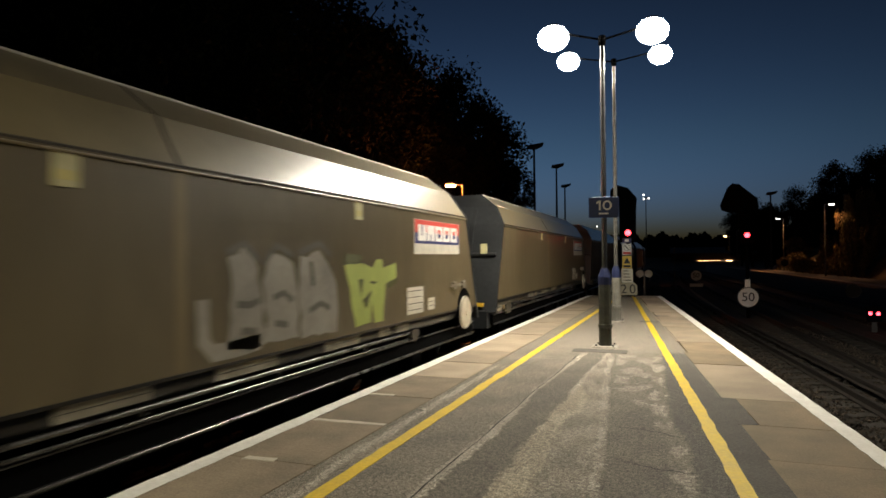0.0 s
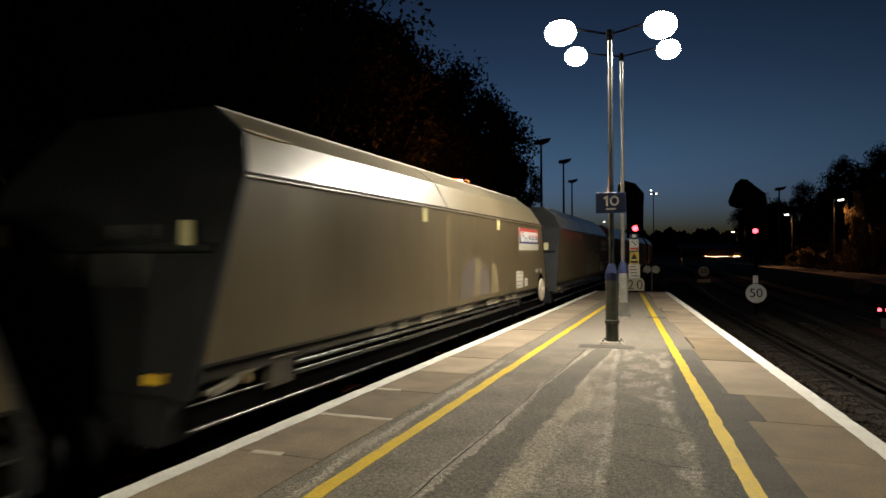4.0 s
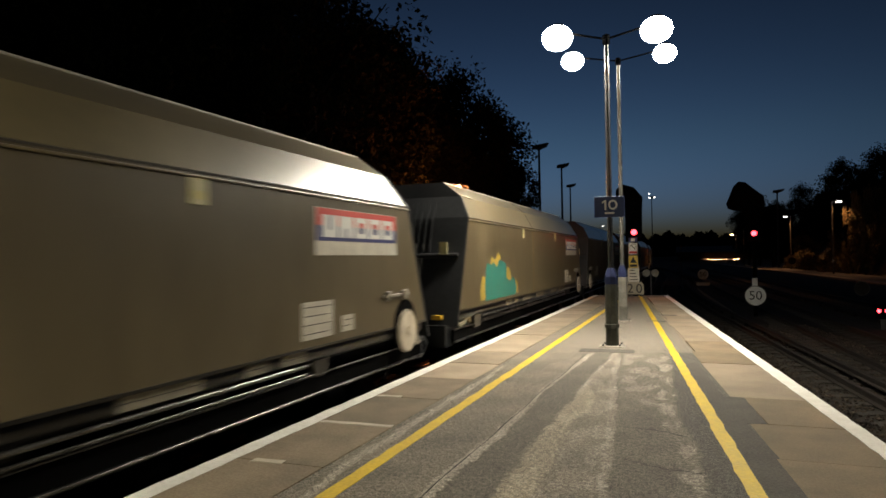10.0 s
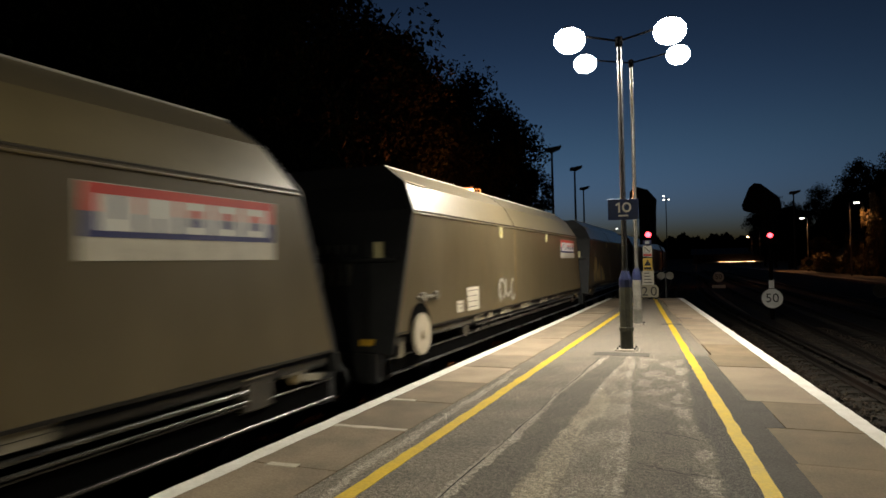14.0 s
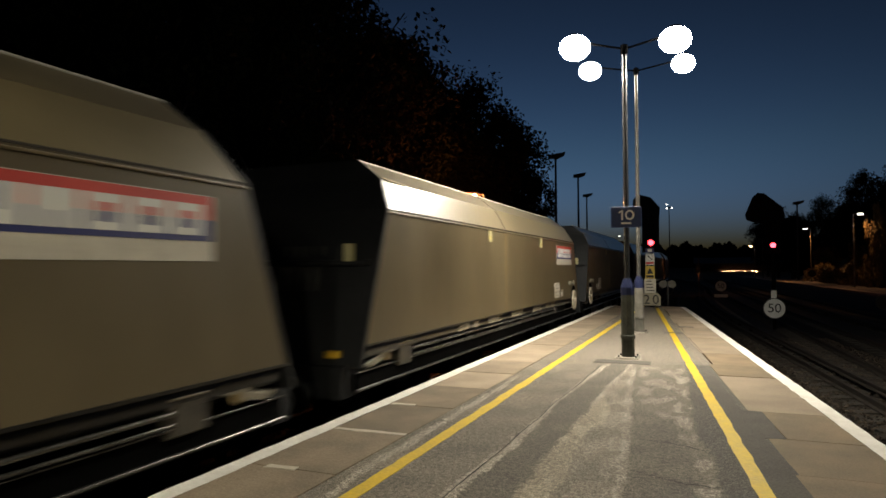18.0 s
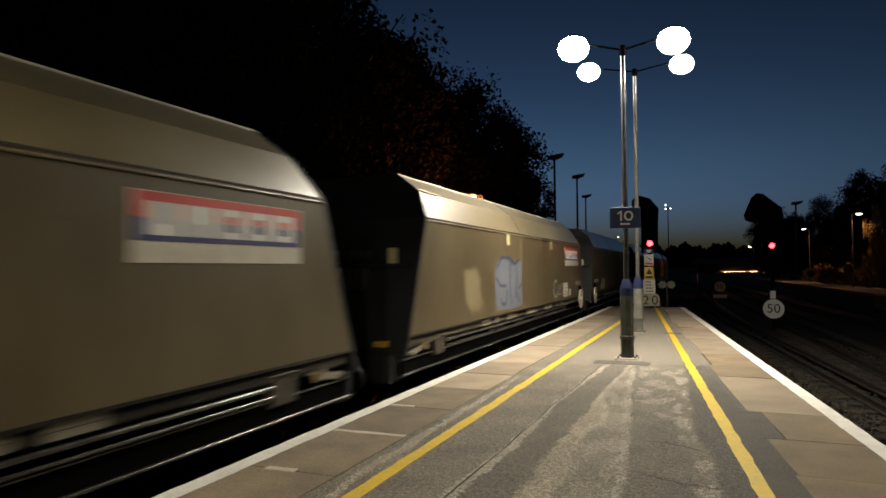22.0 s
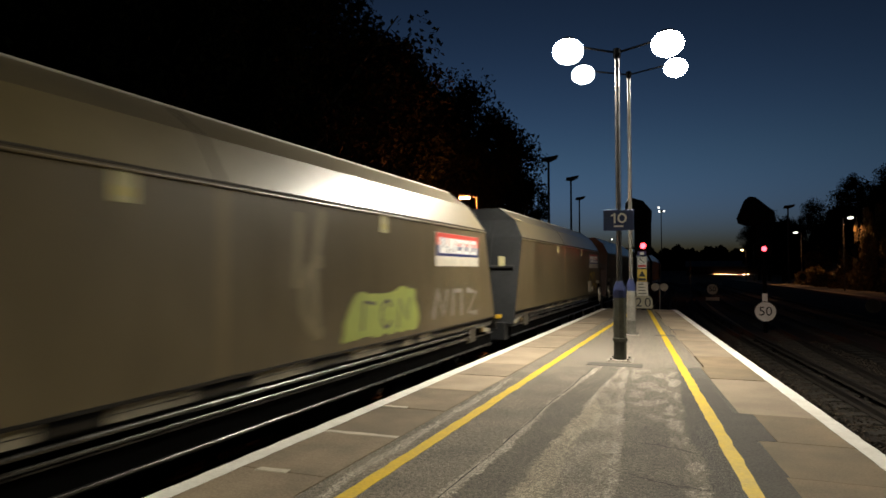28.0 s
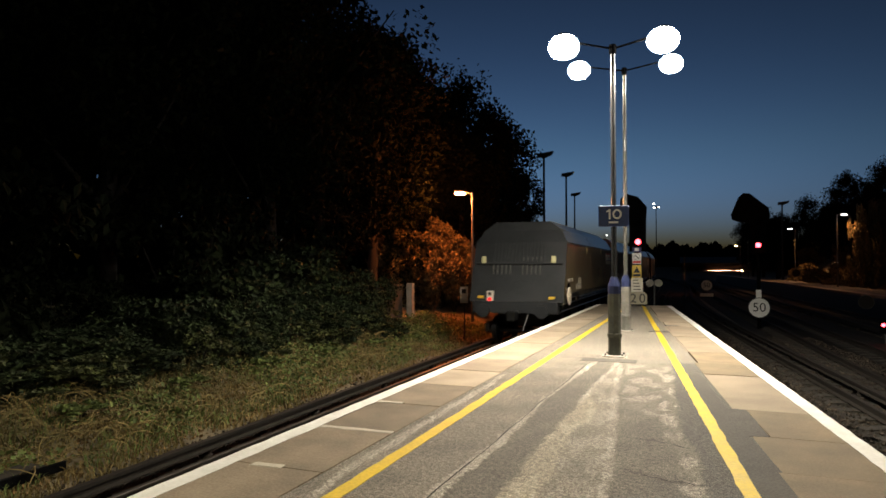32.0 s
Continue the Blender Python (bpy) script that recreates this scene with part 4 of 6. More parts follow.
paint(W[0], G_MOSS, blobs=[[(1.82, 2.13), (1.94, 2.13), (1.88, 1.93)], [(1.91, 1.89), (2.16, 2.0), (2.0, 1.78)], [(2.07, 2.09), (2.18, 2.10), (2.3, 2.08), (2.18, 2.06)], [(1.5, 2.3), (1.52, 2.42), (1.9, 2.4), (1.88, 2.31)], [(2.56, 2.06), (2.86, 2.12), (2.86, 2.05), (2.58, 1.99)]], lift=0.008, label="dark green shading of lime letters")
paint(W[0], G_SOOT, [[(-0.42, 2.42), (-0.2, 2.5), (0.0, 2.36)], [(0.05, 2.32), (0.26, 2.49), (0.5, 2.4)], [(0.62, 2.42), (0.98, 2.52), (1.2, 2.4)], [(-0.3, 2.0), (-0.12, 1.98), (0.0, 2.02)], [(0.2, 2.02), (0.36, 2.06), (0.5, 1.98)], [(0.8, 1.86), (1.0, 1.92), (1.18, 1.86)], [(0.22, 1.8), (0.42, 1.76)], [(0.82, 2.34), (0.86, 2.1)], [(-0.24, 1.78), (-0.05, 1.75)]], width=0.06, lift=0.007, label="dark sprayed lines inside grey letters")
say(0, "grey and lime graffiti")
paint(W[1], G_PURPLE, blobs=[ragged_side([(-0.4, 1.62), (1.2, 1.62), (1.1, 2.2), (0.6, 2.05), (0.2, 2.3), (-0.3, 2.1)], 4)], label="faded purple sprayed patch")
paint(W[1], G_OLIVE, blobs=[[(0.25, 1.62), (0.62, 1.62), (0.7, 2.25), (0.42, 2.3)], [(1.3, 1.62), (1.85, 1.62), (1.7, 2.1), (1.4, 2.2)]], lift=0.007, label="olive sprayed patch")
say(1, "faded purple and olive graffiti")
paint(W[3], G_YELLOW, blobs=[[(-5.12, 1.62), (-4.7, 1.62), (-4.7, 2.0), (-5.0, 2.05), (-5.12, 1.8)], [(-4.5, 2.2), (-4.4, 2.4), (-4.25, 2.33), (-4.1, 2.36), (-3.98, 2.47), (-3.82, 2.4), (-3.85, 2.2)], [(-3.4, 1.95), (-3.35, 2.18), (-3.15, 2.17), (-3.0, 1.9)], [(-2.9, 1.62), (-2.75, 1.95), (-2.5, 1.85), (-2.48, 1.64)]], label="yellow fringe of sprayed paint")
paint(W[3], G_TEAL, blobs=[[(-4.85, 1.60), (-4.86, 1.9), (-4.72, 2.28), (-4.45, 2.24), (-4.3, 2.3), (-4.05, 2.18), (-3.92, 2.33), (-3.66, 2.3), (-3.42, 2.25), (-3.38, 2.0), (-3.2, 1.86), (-2.9, 1.98), (-2.68, 1.9), (-2.62, 1.7), (-2.7, 1.61)]], lift=0.007, label="teal green sprayed block")
say(3, "a teal and yellow graffito")
paint(W[4], G_BLUE, blobs=[[(-5.35, 1.62), (-5.1, 1.62), (-5.0, 1.9), (-5.25, 1.95)], [(-4.5, 2.2), (-4.35, 2.45), (-4.2, 2.3), (-4.25, 2.05)], [(-3.6, 1.62), (-3.3, 1.62), (-3.3, 1.9), (-3.5, 1.95)], [(-2.7, 1.62), (-2.5, 1.62), (-2.52, 1.95), (-2.66, 1.9)]], label="pale blue sprayed shading")
paint(W[4], G_CREAM, blobs=[[(-5.22, 2.0), (-5.1, 1.64), (-4.74, 1.62), (-4.68, 1.86), (-4.52, 1.98), (-4.36, 2.08), (-4.34, 2.32), (-4.48, 2.43), (-4.67, 2.47), (-4.9, 2.42), (-5.0, 2.3), (-4.98, 2.05)], [(-4.6, 1.62), (-4.55, 1.9), (-4.36, 2.0), (-4.1, 2.05), (-3.78, 2.42), (-3.7, 1.9), (-3.58, 1.62), (-4.0, 1.62), (-4.1, 1.8), (-4.25, 1.62)], [(-3.52, 2.2), (-3.36, 1.9), (-3.36, 1.62), (-2.64, 1.61), (-2.58, 1.88), (-2.85, 1.75), (-3.0, 2.18), (-3.2, 2.0), (-3.4, 2.18)]], lift=0.007, label="cream sprayed bubble letters")
paint(W[4], SIGN_BLACK, [[(-5.05, 2.02), (-4.98, 2.32), (-4.85, 2.46), (-4.66, 2.5), (-4.45, 2.45), (-4.33, 2.3)], [(-4.5, 1.63), (-4.6, 1.85)], [(-4.12, 2.08), (-3.8, 2.44)], [(-3.7, 2.2), (-3.54, 2.22)], [(-3.2, 2.03), (-3.0, 2.2)]], width=0.045, lift=0.010, label="black outline of sprayed letters")
say(4, "cream bubble-letter graffiti")
paint(W[5], G_WHITE, [arc(-1.88, 1.86, 0.2, 0.18, -60, 250), [(-2.0, 2.04), (-1.95, 1.64)], [(-1.62, 2.04), (-1.64, 1.8), (-1.5, 1.72), (-1.36, 1.8)], arc(-1.16, 1.84, 0.13, 0.19, 60, 330)], width=0.06, label="white sprayed initials")
say(5, "small white sprayed initials")
paint(W[6], G_FADED, [arc(1.45, 2.06, 0.14, 0.18, -90, 260), [(1.38, 2.26), (1.36, 1.84)], [(1.68, 2.24), (1.7, 1.95), (1.9, 1.9)], arc(2.14, 1.95, 0.14, 0.2, 60, 330), arc(1.8, 1.62, 0.24, 0.15, 10, 170)], width=0.06, label="faded white sprayed initials")
paint(W[6], G_OLIVE, [[(1.0, 2.32), (1.04, 2.4)], [(0.98, 2.08), (1.1, 2.08), (1.2, 1.9), (1.2, 1.62)]], width=0.1, label="olive sprayed stroke")
say(6, "faded pale graffiti strokes")
paint(W[8], G_FAINT, [arc(0.4, 2.2, 0.42, 0.5, 40, 340, 16), [(0.35, 2.1), (0.8, 2.1), (0.8, 1.75)]], width=0.09, label="faint sprayed letter")
paint(W[11], G_FAINT, [arc(1.9, 2.05, 0.36, 0.4, 40, 330, 14), [(2.6, 1.66), (2.65, 2.4), (2.95, 1.9), (3.1, 2.4)]], width=0.08, label="faint sprayed letters")
paint(W[9], G_BLUE, blobs=[[(-2.6, 1.62), (-2.72, 2.1), (-2.7, 2.36), (-2.5, 2.5), (-2.2, 2.54), (-1.9, 2.5), (-1.5, 2.42), (-1.2, 2.5), (-0.92, 2.5), (-0.95, 2.1), (-0.9, 1.64), (-1.6, 1.6)]], label="pale blue sprayed block")
paint(W[9], G_OLIVE, blobs=[ragged_side([(-4.3, 2.3), (-3.8, 2.36), (-3.4, 2.2), (-3.5, 1.95), (-3.3, 1.72), (-3.9, 1.64), (-4.2, 1.8)], 41, 0.06)], label="faint olive sprayed patch")
paint(W[9], G_NAVY, [[(-2.6, 2.38), (-2.3, 2.56), (-1.8, 2.56), (-1.45, 2.44), (-1.1, 2.54)], [(-2.66, 2.2), (-2.4, 2.05), (-2.05, 2.04)], [(-1.2, 1.95), (-0.98, 2.05)], [(-1.1, 1.7), (-1.3, 1.9)], [(-1.75, 2.5), (-1.8, 2.1), (-1.7, 1.7)], [(-1.35, 2.4), (-1.3, 2.1), (-1.45, 1.8)], arc(-2.2, 1.9, 0.22, 0.2, 200, 380, 8)], width=0.06, lift=0.007, label="dark blue sprayed outline")
paint(W[9], G_WHITE, [arc(2.25, 1.85, 0.24, 0.2, 50, 340), [(2.62, 1.95), (2.62, 1.7), (2.85, 1.7), (2.88, 1.95)], [(3.0, 1.95), (3.3, 1.95), (3.05, 1.66), (3.3, 1.66)]], width=0.06, label="white sprayed letters")
say(9, "pale blue and white graffiti")
paint(W[12], G_YELLOW, [arc(3.72, 1.9, 0.3, 0.34, 20, 200), arc(4.36, 2.05, 0.24, 0.22, 0, 360, 16), [(4.2, 1.92), (4.2, 1.66)], [(4.7, 2.0), (4.9, 1.95), (4.72, 1.72), (4.98, 1.8)]], width=0.07, label="yellow sprayed loops")
say(12, "yellow sprayed loops")
paint(W[13], G_LIME, blobs=[ragged_side([(0.85, 1.61), (1.0, 1.9), (1.2, 2.13), (1.8, 2.08), (2.3, 2.16), (2.7, 2.1), (2.85, 1.8), (2.8, 1.6)], 6)], label="yellow-green sprayed block")
paint(W[13], G_SOOT, [[(1.3, 1.7), (1.35, 2.02), (1.6, 1.98)], arc(1.9, 1.85, 0.14, 0.16, 30, 330, 9), [(2.2, 1.66), (2.25, 2.02), (2.5, 1.75), (2.55, 2.02)]], width=0.045, lift=0.008, label="dark lines on a yellow-green block")
paint(W[13], G_GREY, [[(3.35, 1.68), (3.5, 2.08), (3.75, 1.72), (3.9, 2.08)], [(4.1, 1.68), (4.15, 2.05), (4.5, 2.05), (4.5, 1.66)], [(4.75, 2.05), (5.2, 2.0), (4.8, 1.7), (5.25, 1.66)]], width=0.09, label="grey sprayed letters")
paint(W[13], G_OLIVE, [[(0.5, 2.95), (0.35, 2.4), (0.4, 1.7)], [(0.1, 2.9), (0.05, 2.2)], arc(0.5, 2.1, 0.35, 0.35, 90, 270)], width=0.12, label="faint pale sprayed stroke")
say(13, "a yellow-green graffiti block")
paint(W[14], G_PURPLE, blobs=[[(0.75, 1.9), (0.85, 2.28), (1.3, 2.3), (1.2, 1.95)], [(2.3, 1.8), (2.5, 2.1), (2.9, 1.95), (2.7, 1.7)]], label="purple sprayed patch")
paint(W[14], G_OLIVE, blobs=[[(0.72, 1.61), (0.8, 1.86), (1.4, 1.95), (1.5, 2.3), (2.1, 2.28), (2.0, 1.8), (2.6, 1.9), (3.0, 1.7), (2.9, 1.6)]], lift=0.007, label="dull yellow sprayed patches")
paint(W[14], G_PINK, blobs=[[(2.75, 2.0), (2.9, 2.32), (3.1, 2.28), (3.18, 1.98)], [(1.0, 2.05), (1.15, 2.24), (1.3, 2.05)]], lift=0.009, label="dull pink sprayed patch")
paint(W[14], G_MINT, [[(-2.55, 2.06), (-2.2, 1.98), (-1.64, 2.16)], [(-2.4, 2.0), (-2.0, 2.02)]], width=0.06, label="pale green sprayed tick")
say(14, "dull pink, purple and yellow graffiti")

# tail lamp on the last wagon
tail = part("tail_lamp", box(B(), -0.87, -0.67, -6.40, -6.30, 1.30, 1.62, 0.02), OFF_WHITE, W[14], "white tail lamp with a red lens")
part("tail_lens", disc(B(), (-0.77, -6.41, 1.37), (0, 1, 0), 0.06, 0.02, 14), TAIL_GLOW, tail)
part("lamp_eye", disc(B(), (-0.77, -6.405, 1.53), (0, 1, 0), 0.05, 0.02, 14), SIGN_BLACK, tail)


def run(t):
    """Metres along the track of the leading wagon's board at t seconds: a slow, steady gain of speed."""
    u = t / 16 - 1
    return 101.519 + u * (108.315 + u * (15.4615 + u * (-0.3704 + u * (0.6251 - 0.3706 * u))))


def wagon_pose(n, t):
    s = run(t) - PITCH * n - 5.35
    ax, ay, _ = goods_line(s + 4.5)
    bx, by, _ = goods_line(s - 4.5)
    return pose((ax + bx) / 2, (ay + by) / 2, RAIL, 0, 0, math.degrees(math.atan2(bx - ax, ay - by)))


def motions():
    for n, w in wagons.items():
        walk(w, [(t, wagon_pose(n, t)) for t in range(0, 33)])

# ---- lamp columns ----
def lamp_column(x, y, reach, high, base, label, shaft, sleeve):
    c = thing("lamp_column", None, None, label, "lamp post", "platform lamp columns", at=pose(x, y, 0))
    part("base_plate", box(B(), -0.17, 0.17, -0.17, 0.17, 0, 0.025, 0.008), CONCRETE, c)
    for bx in (-0.13, 0.13):
        for by in (-0.13, 0.13):
            part("bolt", rod(B(), (bx, by, 0.02), (bx, by, 0.055), 0.014, n=6), DARK_STEEL, c)
    part("base_sleeve", flat(lathe(B(), [(0.100, 0.025), (0.100, 0.30), (0.116, 0.31), (0.116, 0.36), (0.100, 0.37), (0.100, base - 0.12)], n=8)), sleeve, c, "grey steel sleeve")
    part("blue_band", flat(lathe(B(), [(0.102, base - 0.12), (0.102, base), (0.06, base + 0.13), (0.050, base + 0.14)], n=8)), POLE_BLUE, c)
    part("shaft", rod(B(), (0, 0, base + 0.13), (0, 0, high - 0.1), 0.044, 0.040, n=24), shaft, c, "round steel shaft")
    part("hub", lathe(B(), [(0.02, high - 0.02), (0.06, high - 0.04), (0.06, high - 0.17), (0.045, high - 0.2)], n=12), SIGNAL_BLACK, c)
    for s in (-1, 1):
        part("arm", rod(B(), (0, 0, high - 0.10), (s * (reach - 0.12), s * 0.09, high + 0.06), 0.018, n=10), SIGNAL_BLACK, c)
        head = part("lamp_head", lathe(B(), [(0.03, 0.20), (0.11, 0.19), (0.135, 0.165), (0.125, 0.15)], (s * reach, s * 0.11, high), 20), SIGNAL_BLACK, c)
        part("lamp_bowl", lathe(B(), [(0.02, -0.215), (0.10, -0.205), (0.18, -0.165), (0.235, -0.095), (0.255, -0.02), (0.235, 0.065), (0.18, 0.13), (0.12, 0.16)], (s * reach, s * 0.11, high), 28), LAMP_GLOW, head, "glowing white lamp bowl")
    return c


# the second column's paler grey carries light from the first column's lamps
lamp_column(*POLE_A, 0.77, 5.05, 1.12, "lit twin-arm platform lamp column with blue band", SHADED_POLE, POLE_BASE)
lamp_column(*POLE_B, 0.985, 5.89, 1.10, "taller twin-arm platform lamp column, lamp light put into its paler grey", POLE_GREY, LIT_BASE)
lamp_column(*POLE_UNSEEN, 0.77, 5.05, 1.12, "lit twin-arm platform lamp column with blue band", SHADED_POLE, POLE_BASE)

# platform number sign on the first column
sign = thing("platform_sign", box(B(), -0.235, 0.235, -0.012, 0.012, -0.165, 0.165, 0.004), SIGN_BLUE, "blue enamel platform number sign with white figures", "sign", at=pose(POLE_A[0] + 0.005, POLE_A[1] - 0.075, 2.235, 0, 0, 4))
part("number", prism(B(), [(-0.075, -0.048), (-0.045, -0.048), (-0.045, 0.110), (-0.070, 0.110), (-0.118, 0.078), (-0.105, 0.056), (-0.075, 0.076)], "y", -0.016, -0.011), SIGN_WHITE, sign)
zero = B()
ring_o = [[zero.verts.new((0.055 + k * 0.072 * math.cos(math.tau * i / 24), -0.016, 0.031 + q * 0.080 * math.sin(math.tau * i / 24))) for i in range(24)] for k, q in ((1, 1), (0.58, 0.64))]
for i in range(24):
    zero.faces.new((ring_o[0][i], ring_o[0][(i + 1) % 24], ring_o[1][(i + 1) % 24], ring_o[1][i]))
part("number", zero, SIGN_WHITE, sign)
part("print_bar", box(B(), -0.075, 0.075, -0.0145, -0.012, -0.112, -0.085), SIGN_WHITE, sign)


# ---- signals ----
def signal(x, y, turn, label, post, high, feather):
    """A colour-light signal seen from the front: black head with hoods, a red light and a slanted row indicator."""
    s = thing("signal", None, None, label, "railway signal", "colour-light signals", at=pose(x, y, post, 0, 0, turn))
    h = high - post
    part("post", rod(B(), (0, 0.12, 0), (0, 0.12, h + 0.5), 0.075, n=12), SIGNAL_BLACK, s)
    back = part("backboard", prism(B(), [(-0.30, h - 0.35), (0.28, h - 0.35), (0.30, h + 1.25), (0.05, h + 1.5), (-0.30, h + 1.55)], "y", 0.0, 0.05), SIGNAL_BLACK, s)
    for k, zz in enumerate((0.0, 0.3, 0.6, 0.9)):
        part("lamp_hood", hood(0, zz + h), SIGNAL_BLACK, back)
    part("red_lens", disc(B(), (0, -0.03, h), (0, 1, 0), 0.10, 0.03, 20), RED_GLOW, s, "glowing red signal light")
    for k, zz in enumerate((0.3, 0.6, 0.9)):
        part("lens", disc(B(), (0, -0.02, h + zz), (0, 1, 0), 0.09, 0.03, 16), SIGNAL_BLACK, s)
    if feather:
        part("row_indicator", prism(B(), feather, "y", -0.06, 0.06), SIGNAL_BLACK, s, "slanted black route indicator board")
    return s


def hood(x, z):
    bm = B()
    n, pts = 10, []
    for i in range(n + 1):
        a = math.pi * (-0.15 + 1.3 * i / n)
        pts.append((math.cos(a), math.sin(a)))
    v = [[bm.verts.new((x + c * r, yy, z + s * r)) for c, s in pts] for r, yy in ((0.125, 0.0), (0.125, -0.22), (0.137, -0.22), (0.137, 0.0))]
    for a, b in zip(v, v[1:] + v[:1]):
        for i in range(n):
            bm.faces.new((a[i], a[i + 1], b[i + 1], b[i]))
    return bm


sig_a = signal(-1.80, 24.35, 4, "red colour-light signal at the platform end", 0.0, 2.30, None)
signal(2.52, 29.0, -4, "red colour-light signal with a slanted route indicator", -1.1, 2.27, [(-0.95, 4.42), (-1.0, 4.62), (-0.72, 5.32), (-0.52, 5.5), (-0.28, 5.46), (0.40, 4.85), (0.43, 4.2), (0.0, 4.2), (-0.75, 4.33)])


def round_board(name, x, y, z, r, text, label, cat="speed sign"):
    s = thing(name, disc(B(), (0, 0, 0), (0, 1, 0), r, 0.02, 32), SIGN_WHITE if text else DIM_BOARD, label, cat, "round speed boards", at=pose(x, y, z))
    part("rim", ring(r), SIGN_BLACK, s)
    part("bracket", rod(B(), (0, 0.06, -min(r, z + 1.2)), (0, 0.06, r * 0.5), 0.03, n=8), DARK_STEEL, s)
    if text:
        words("number", text, r * 1.22, SIGN_BLACK, s, pose(0, -0.013, 0, 90))
    return s


def ring(r):
    bm = B()
    n = 32
    v = [[bm.verts.new((k * math.cos(2 * math.pi * i / n), -0.013, k * math.sin(2 * math.pi * i / n))) for i in range(n)] for k in (r, r * 0.93)]
    for i in range(n):
        bm.faces.new((v[0][i], v[0][(i + 1) % n], v[1][(i + 1) % n], v[1][i]))
    return bm


round_board("speed_board", 2.51, 28.8, -0.24, 0.41, "50", "round white speed board with black figures below a signal")
round_board("speed_board", 1.06, 53.6, -0.07, 0.42, "50", "round white speed board dim in the distance")
twenty = thing("speed_board", prism(B(), [(-0.31, -0.2), (-0.31, 0.14), (-0.23, 0.24), (0.23, 0.24), (0.31, 0.14), (0.31, -0.2)], "y", -0.012, 0.012), DULL_SIGN, "dull cut-cornered speed board at the platform end", "speed sign", at=pose(-1.79, 24.05, 0.27))
for digit, dx in (("2", -0.15), ("0", 0.15)):
    words("number", digit, 0.46, SIGN_BLACK, twenty, pose(dx, -0.014, 0.0, 90))
for dx in (-0.2, 0.2):
    part("leg", rod(B(), (dx, 0.03, -0.27), (dx, 0.03, 0.1), 0.025, n=8), DARK_STEEL, twenty)

# ---- signal plates at the platform end ----
def plate(parent_name, x, y, z, w, h, material, label, extra=()):
    p = thing(parent_name, box(B(), -w / 2, w / 2, -0.008, 0.008, -h / 2, h / 2, 0.003), material, label, "sign", at=pose(x, y, z))
    for name, (a, b, c, d), m in extra:
        part(name, box(B(), a, b, -0.011, -0.008, c, d), m, p)
    return p


SX, SY = -1.80, 24.18
plate("number_plate", SX - 0.03, SY, 2.02, 0.30, 0.16, SIGN_NAVY, "small dark plate with a pale bar below the red light", [("print_bar", (-0.07, 0.07, -0.05, 0.05), SIGN_WHITE)])
p1 = plate("prohibition_plate", SX - 0.03, SY, 1.70, 0.32, 0.40, SIGN_WHITE, "white plate with a dark ring and a text bar", [("print_bar", (-0.14, 0.14, -0.17, -0.09), SIGN_RED)])
part("ring_mark", ring(0.11), SIGN_BLACK, p1).location = (0, 0, 0.06)
part("ring_bar", prism(B(), [(-0.08, 0.12), (-0.06, 0.14), (0.08, 0.0), (0.06, -0.02)], "y", -0.013, -0.011), SIGN_BLACK, p1)
p2 = plate("warning_plate", SX - 0.03, SY, 1.24, 0.32, 0.44, SIGN_YELLOW, "yellow warning plate with a dark triangle", [("print_bar", (-0.13, 0.13, -0.19, -0.1), SIGN_BLACK)])
part("triangle_mark", prism(B(), [(-0.12, -0.05), (0.12, -0.05), (0, 0.17)], "y", -0.012, -0.010), SIGN_BLACK, p2)
plate("notice_plate", SX - 0.03, SY - 0.01, 0.76, 0.40, 0.50, OFF_WHITE, "dull white notice plate with four bars of print", [("print_bar", (-0.13, 0.05 + 0.03 * k, 0.15 - 0.11 * k, 0.18 - 0.11 * k), DARK_STEEL) for k in range(4)])
wing = thing("board_wings", disc(B(), (0, 0, 0), (0, 1, 0), 0.14, 0.02, 20), GREY_BOARD, "dull grey pair of small round boards behind the signal", "sign", at=pose(SX + 0.66, SY + 1.0, 0.80))
part("second_disc", disc(B(), (-0.31, 0.02, 0.0), (0, 1, 0), 0.14, 0.02, 20), GREY_BOARD, wing)
part("bracket", rod(B(), (-0.15, 0.05, -1.9), (-0.15, 0.05, 0.1), 0.035, n=8), DARK_STEEL, wing)
part("cross_bar", rod(B(), (-0.34, 0.04, 0.0), (0.03, 0.04, 0.0), 0.015, n=6), DARK_STEEL, wing)
part("route_board", prism(B(), [(-0.62, 1.02), (-0.60, 1.55), (-0.42, 1.76), (0.02, 1.62), (0.32, 1.25), (0.30, 0.85), (-0.30, 0.88)], "y", -0.02, 0.04), SIGNAL_BLACK, sig_a, "slanted black route indicator board").location = (0, 0, 2.30)
for dz in (0.12, -0.06):
    part("post_clip", box(B(), -0.1, 0.1, 0.02, 0.2, 1.9 + dz, 1.94 + dz), DARK_STEEL, sig_a)
# small white plate on the other signal's post
plate("post_plate", 2.50, 28.85, 0.30, 0.20, 0.36, SIGN_WHITE, "small white plate on a signal post")

# ---- fittings on the platform ----
cover = thing("inspection_cover", box(B(), -1.60, -0.78, 10.04, 10.36, 0.0, 0.005), MORTAR, "dark metal cover strip at the lamp column foot", "cover")
thing("drain_cover", box(B(), -0.88, -0.38, 14.98, 15.16, 0.0, 0.006), DARK_STEEL, "narrow dark drain cover in the asphalt", "cover")
thing("drain_cover", box(B(), -0.62, -0.28, 16.5, 16.64, 0.0, 0.006), DARK_STEEL, "narrow dark drain cover in the asphalt", "cover")
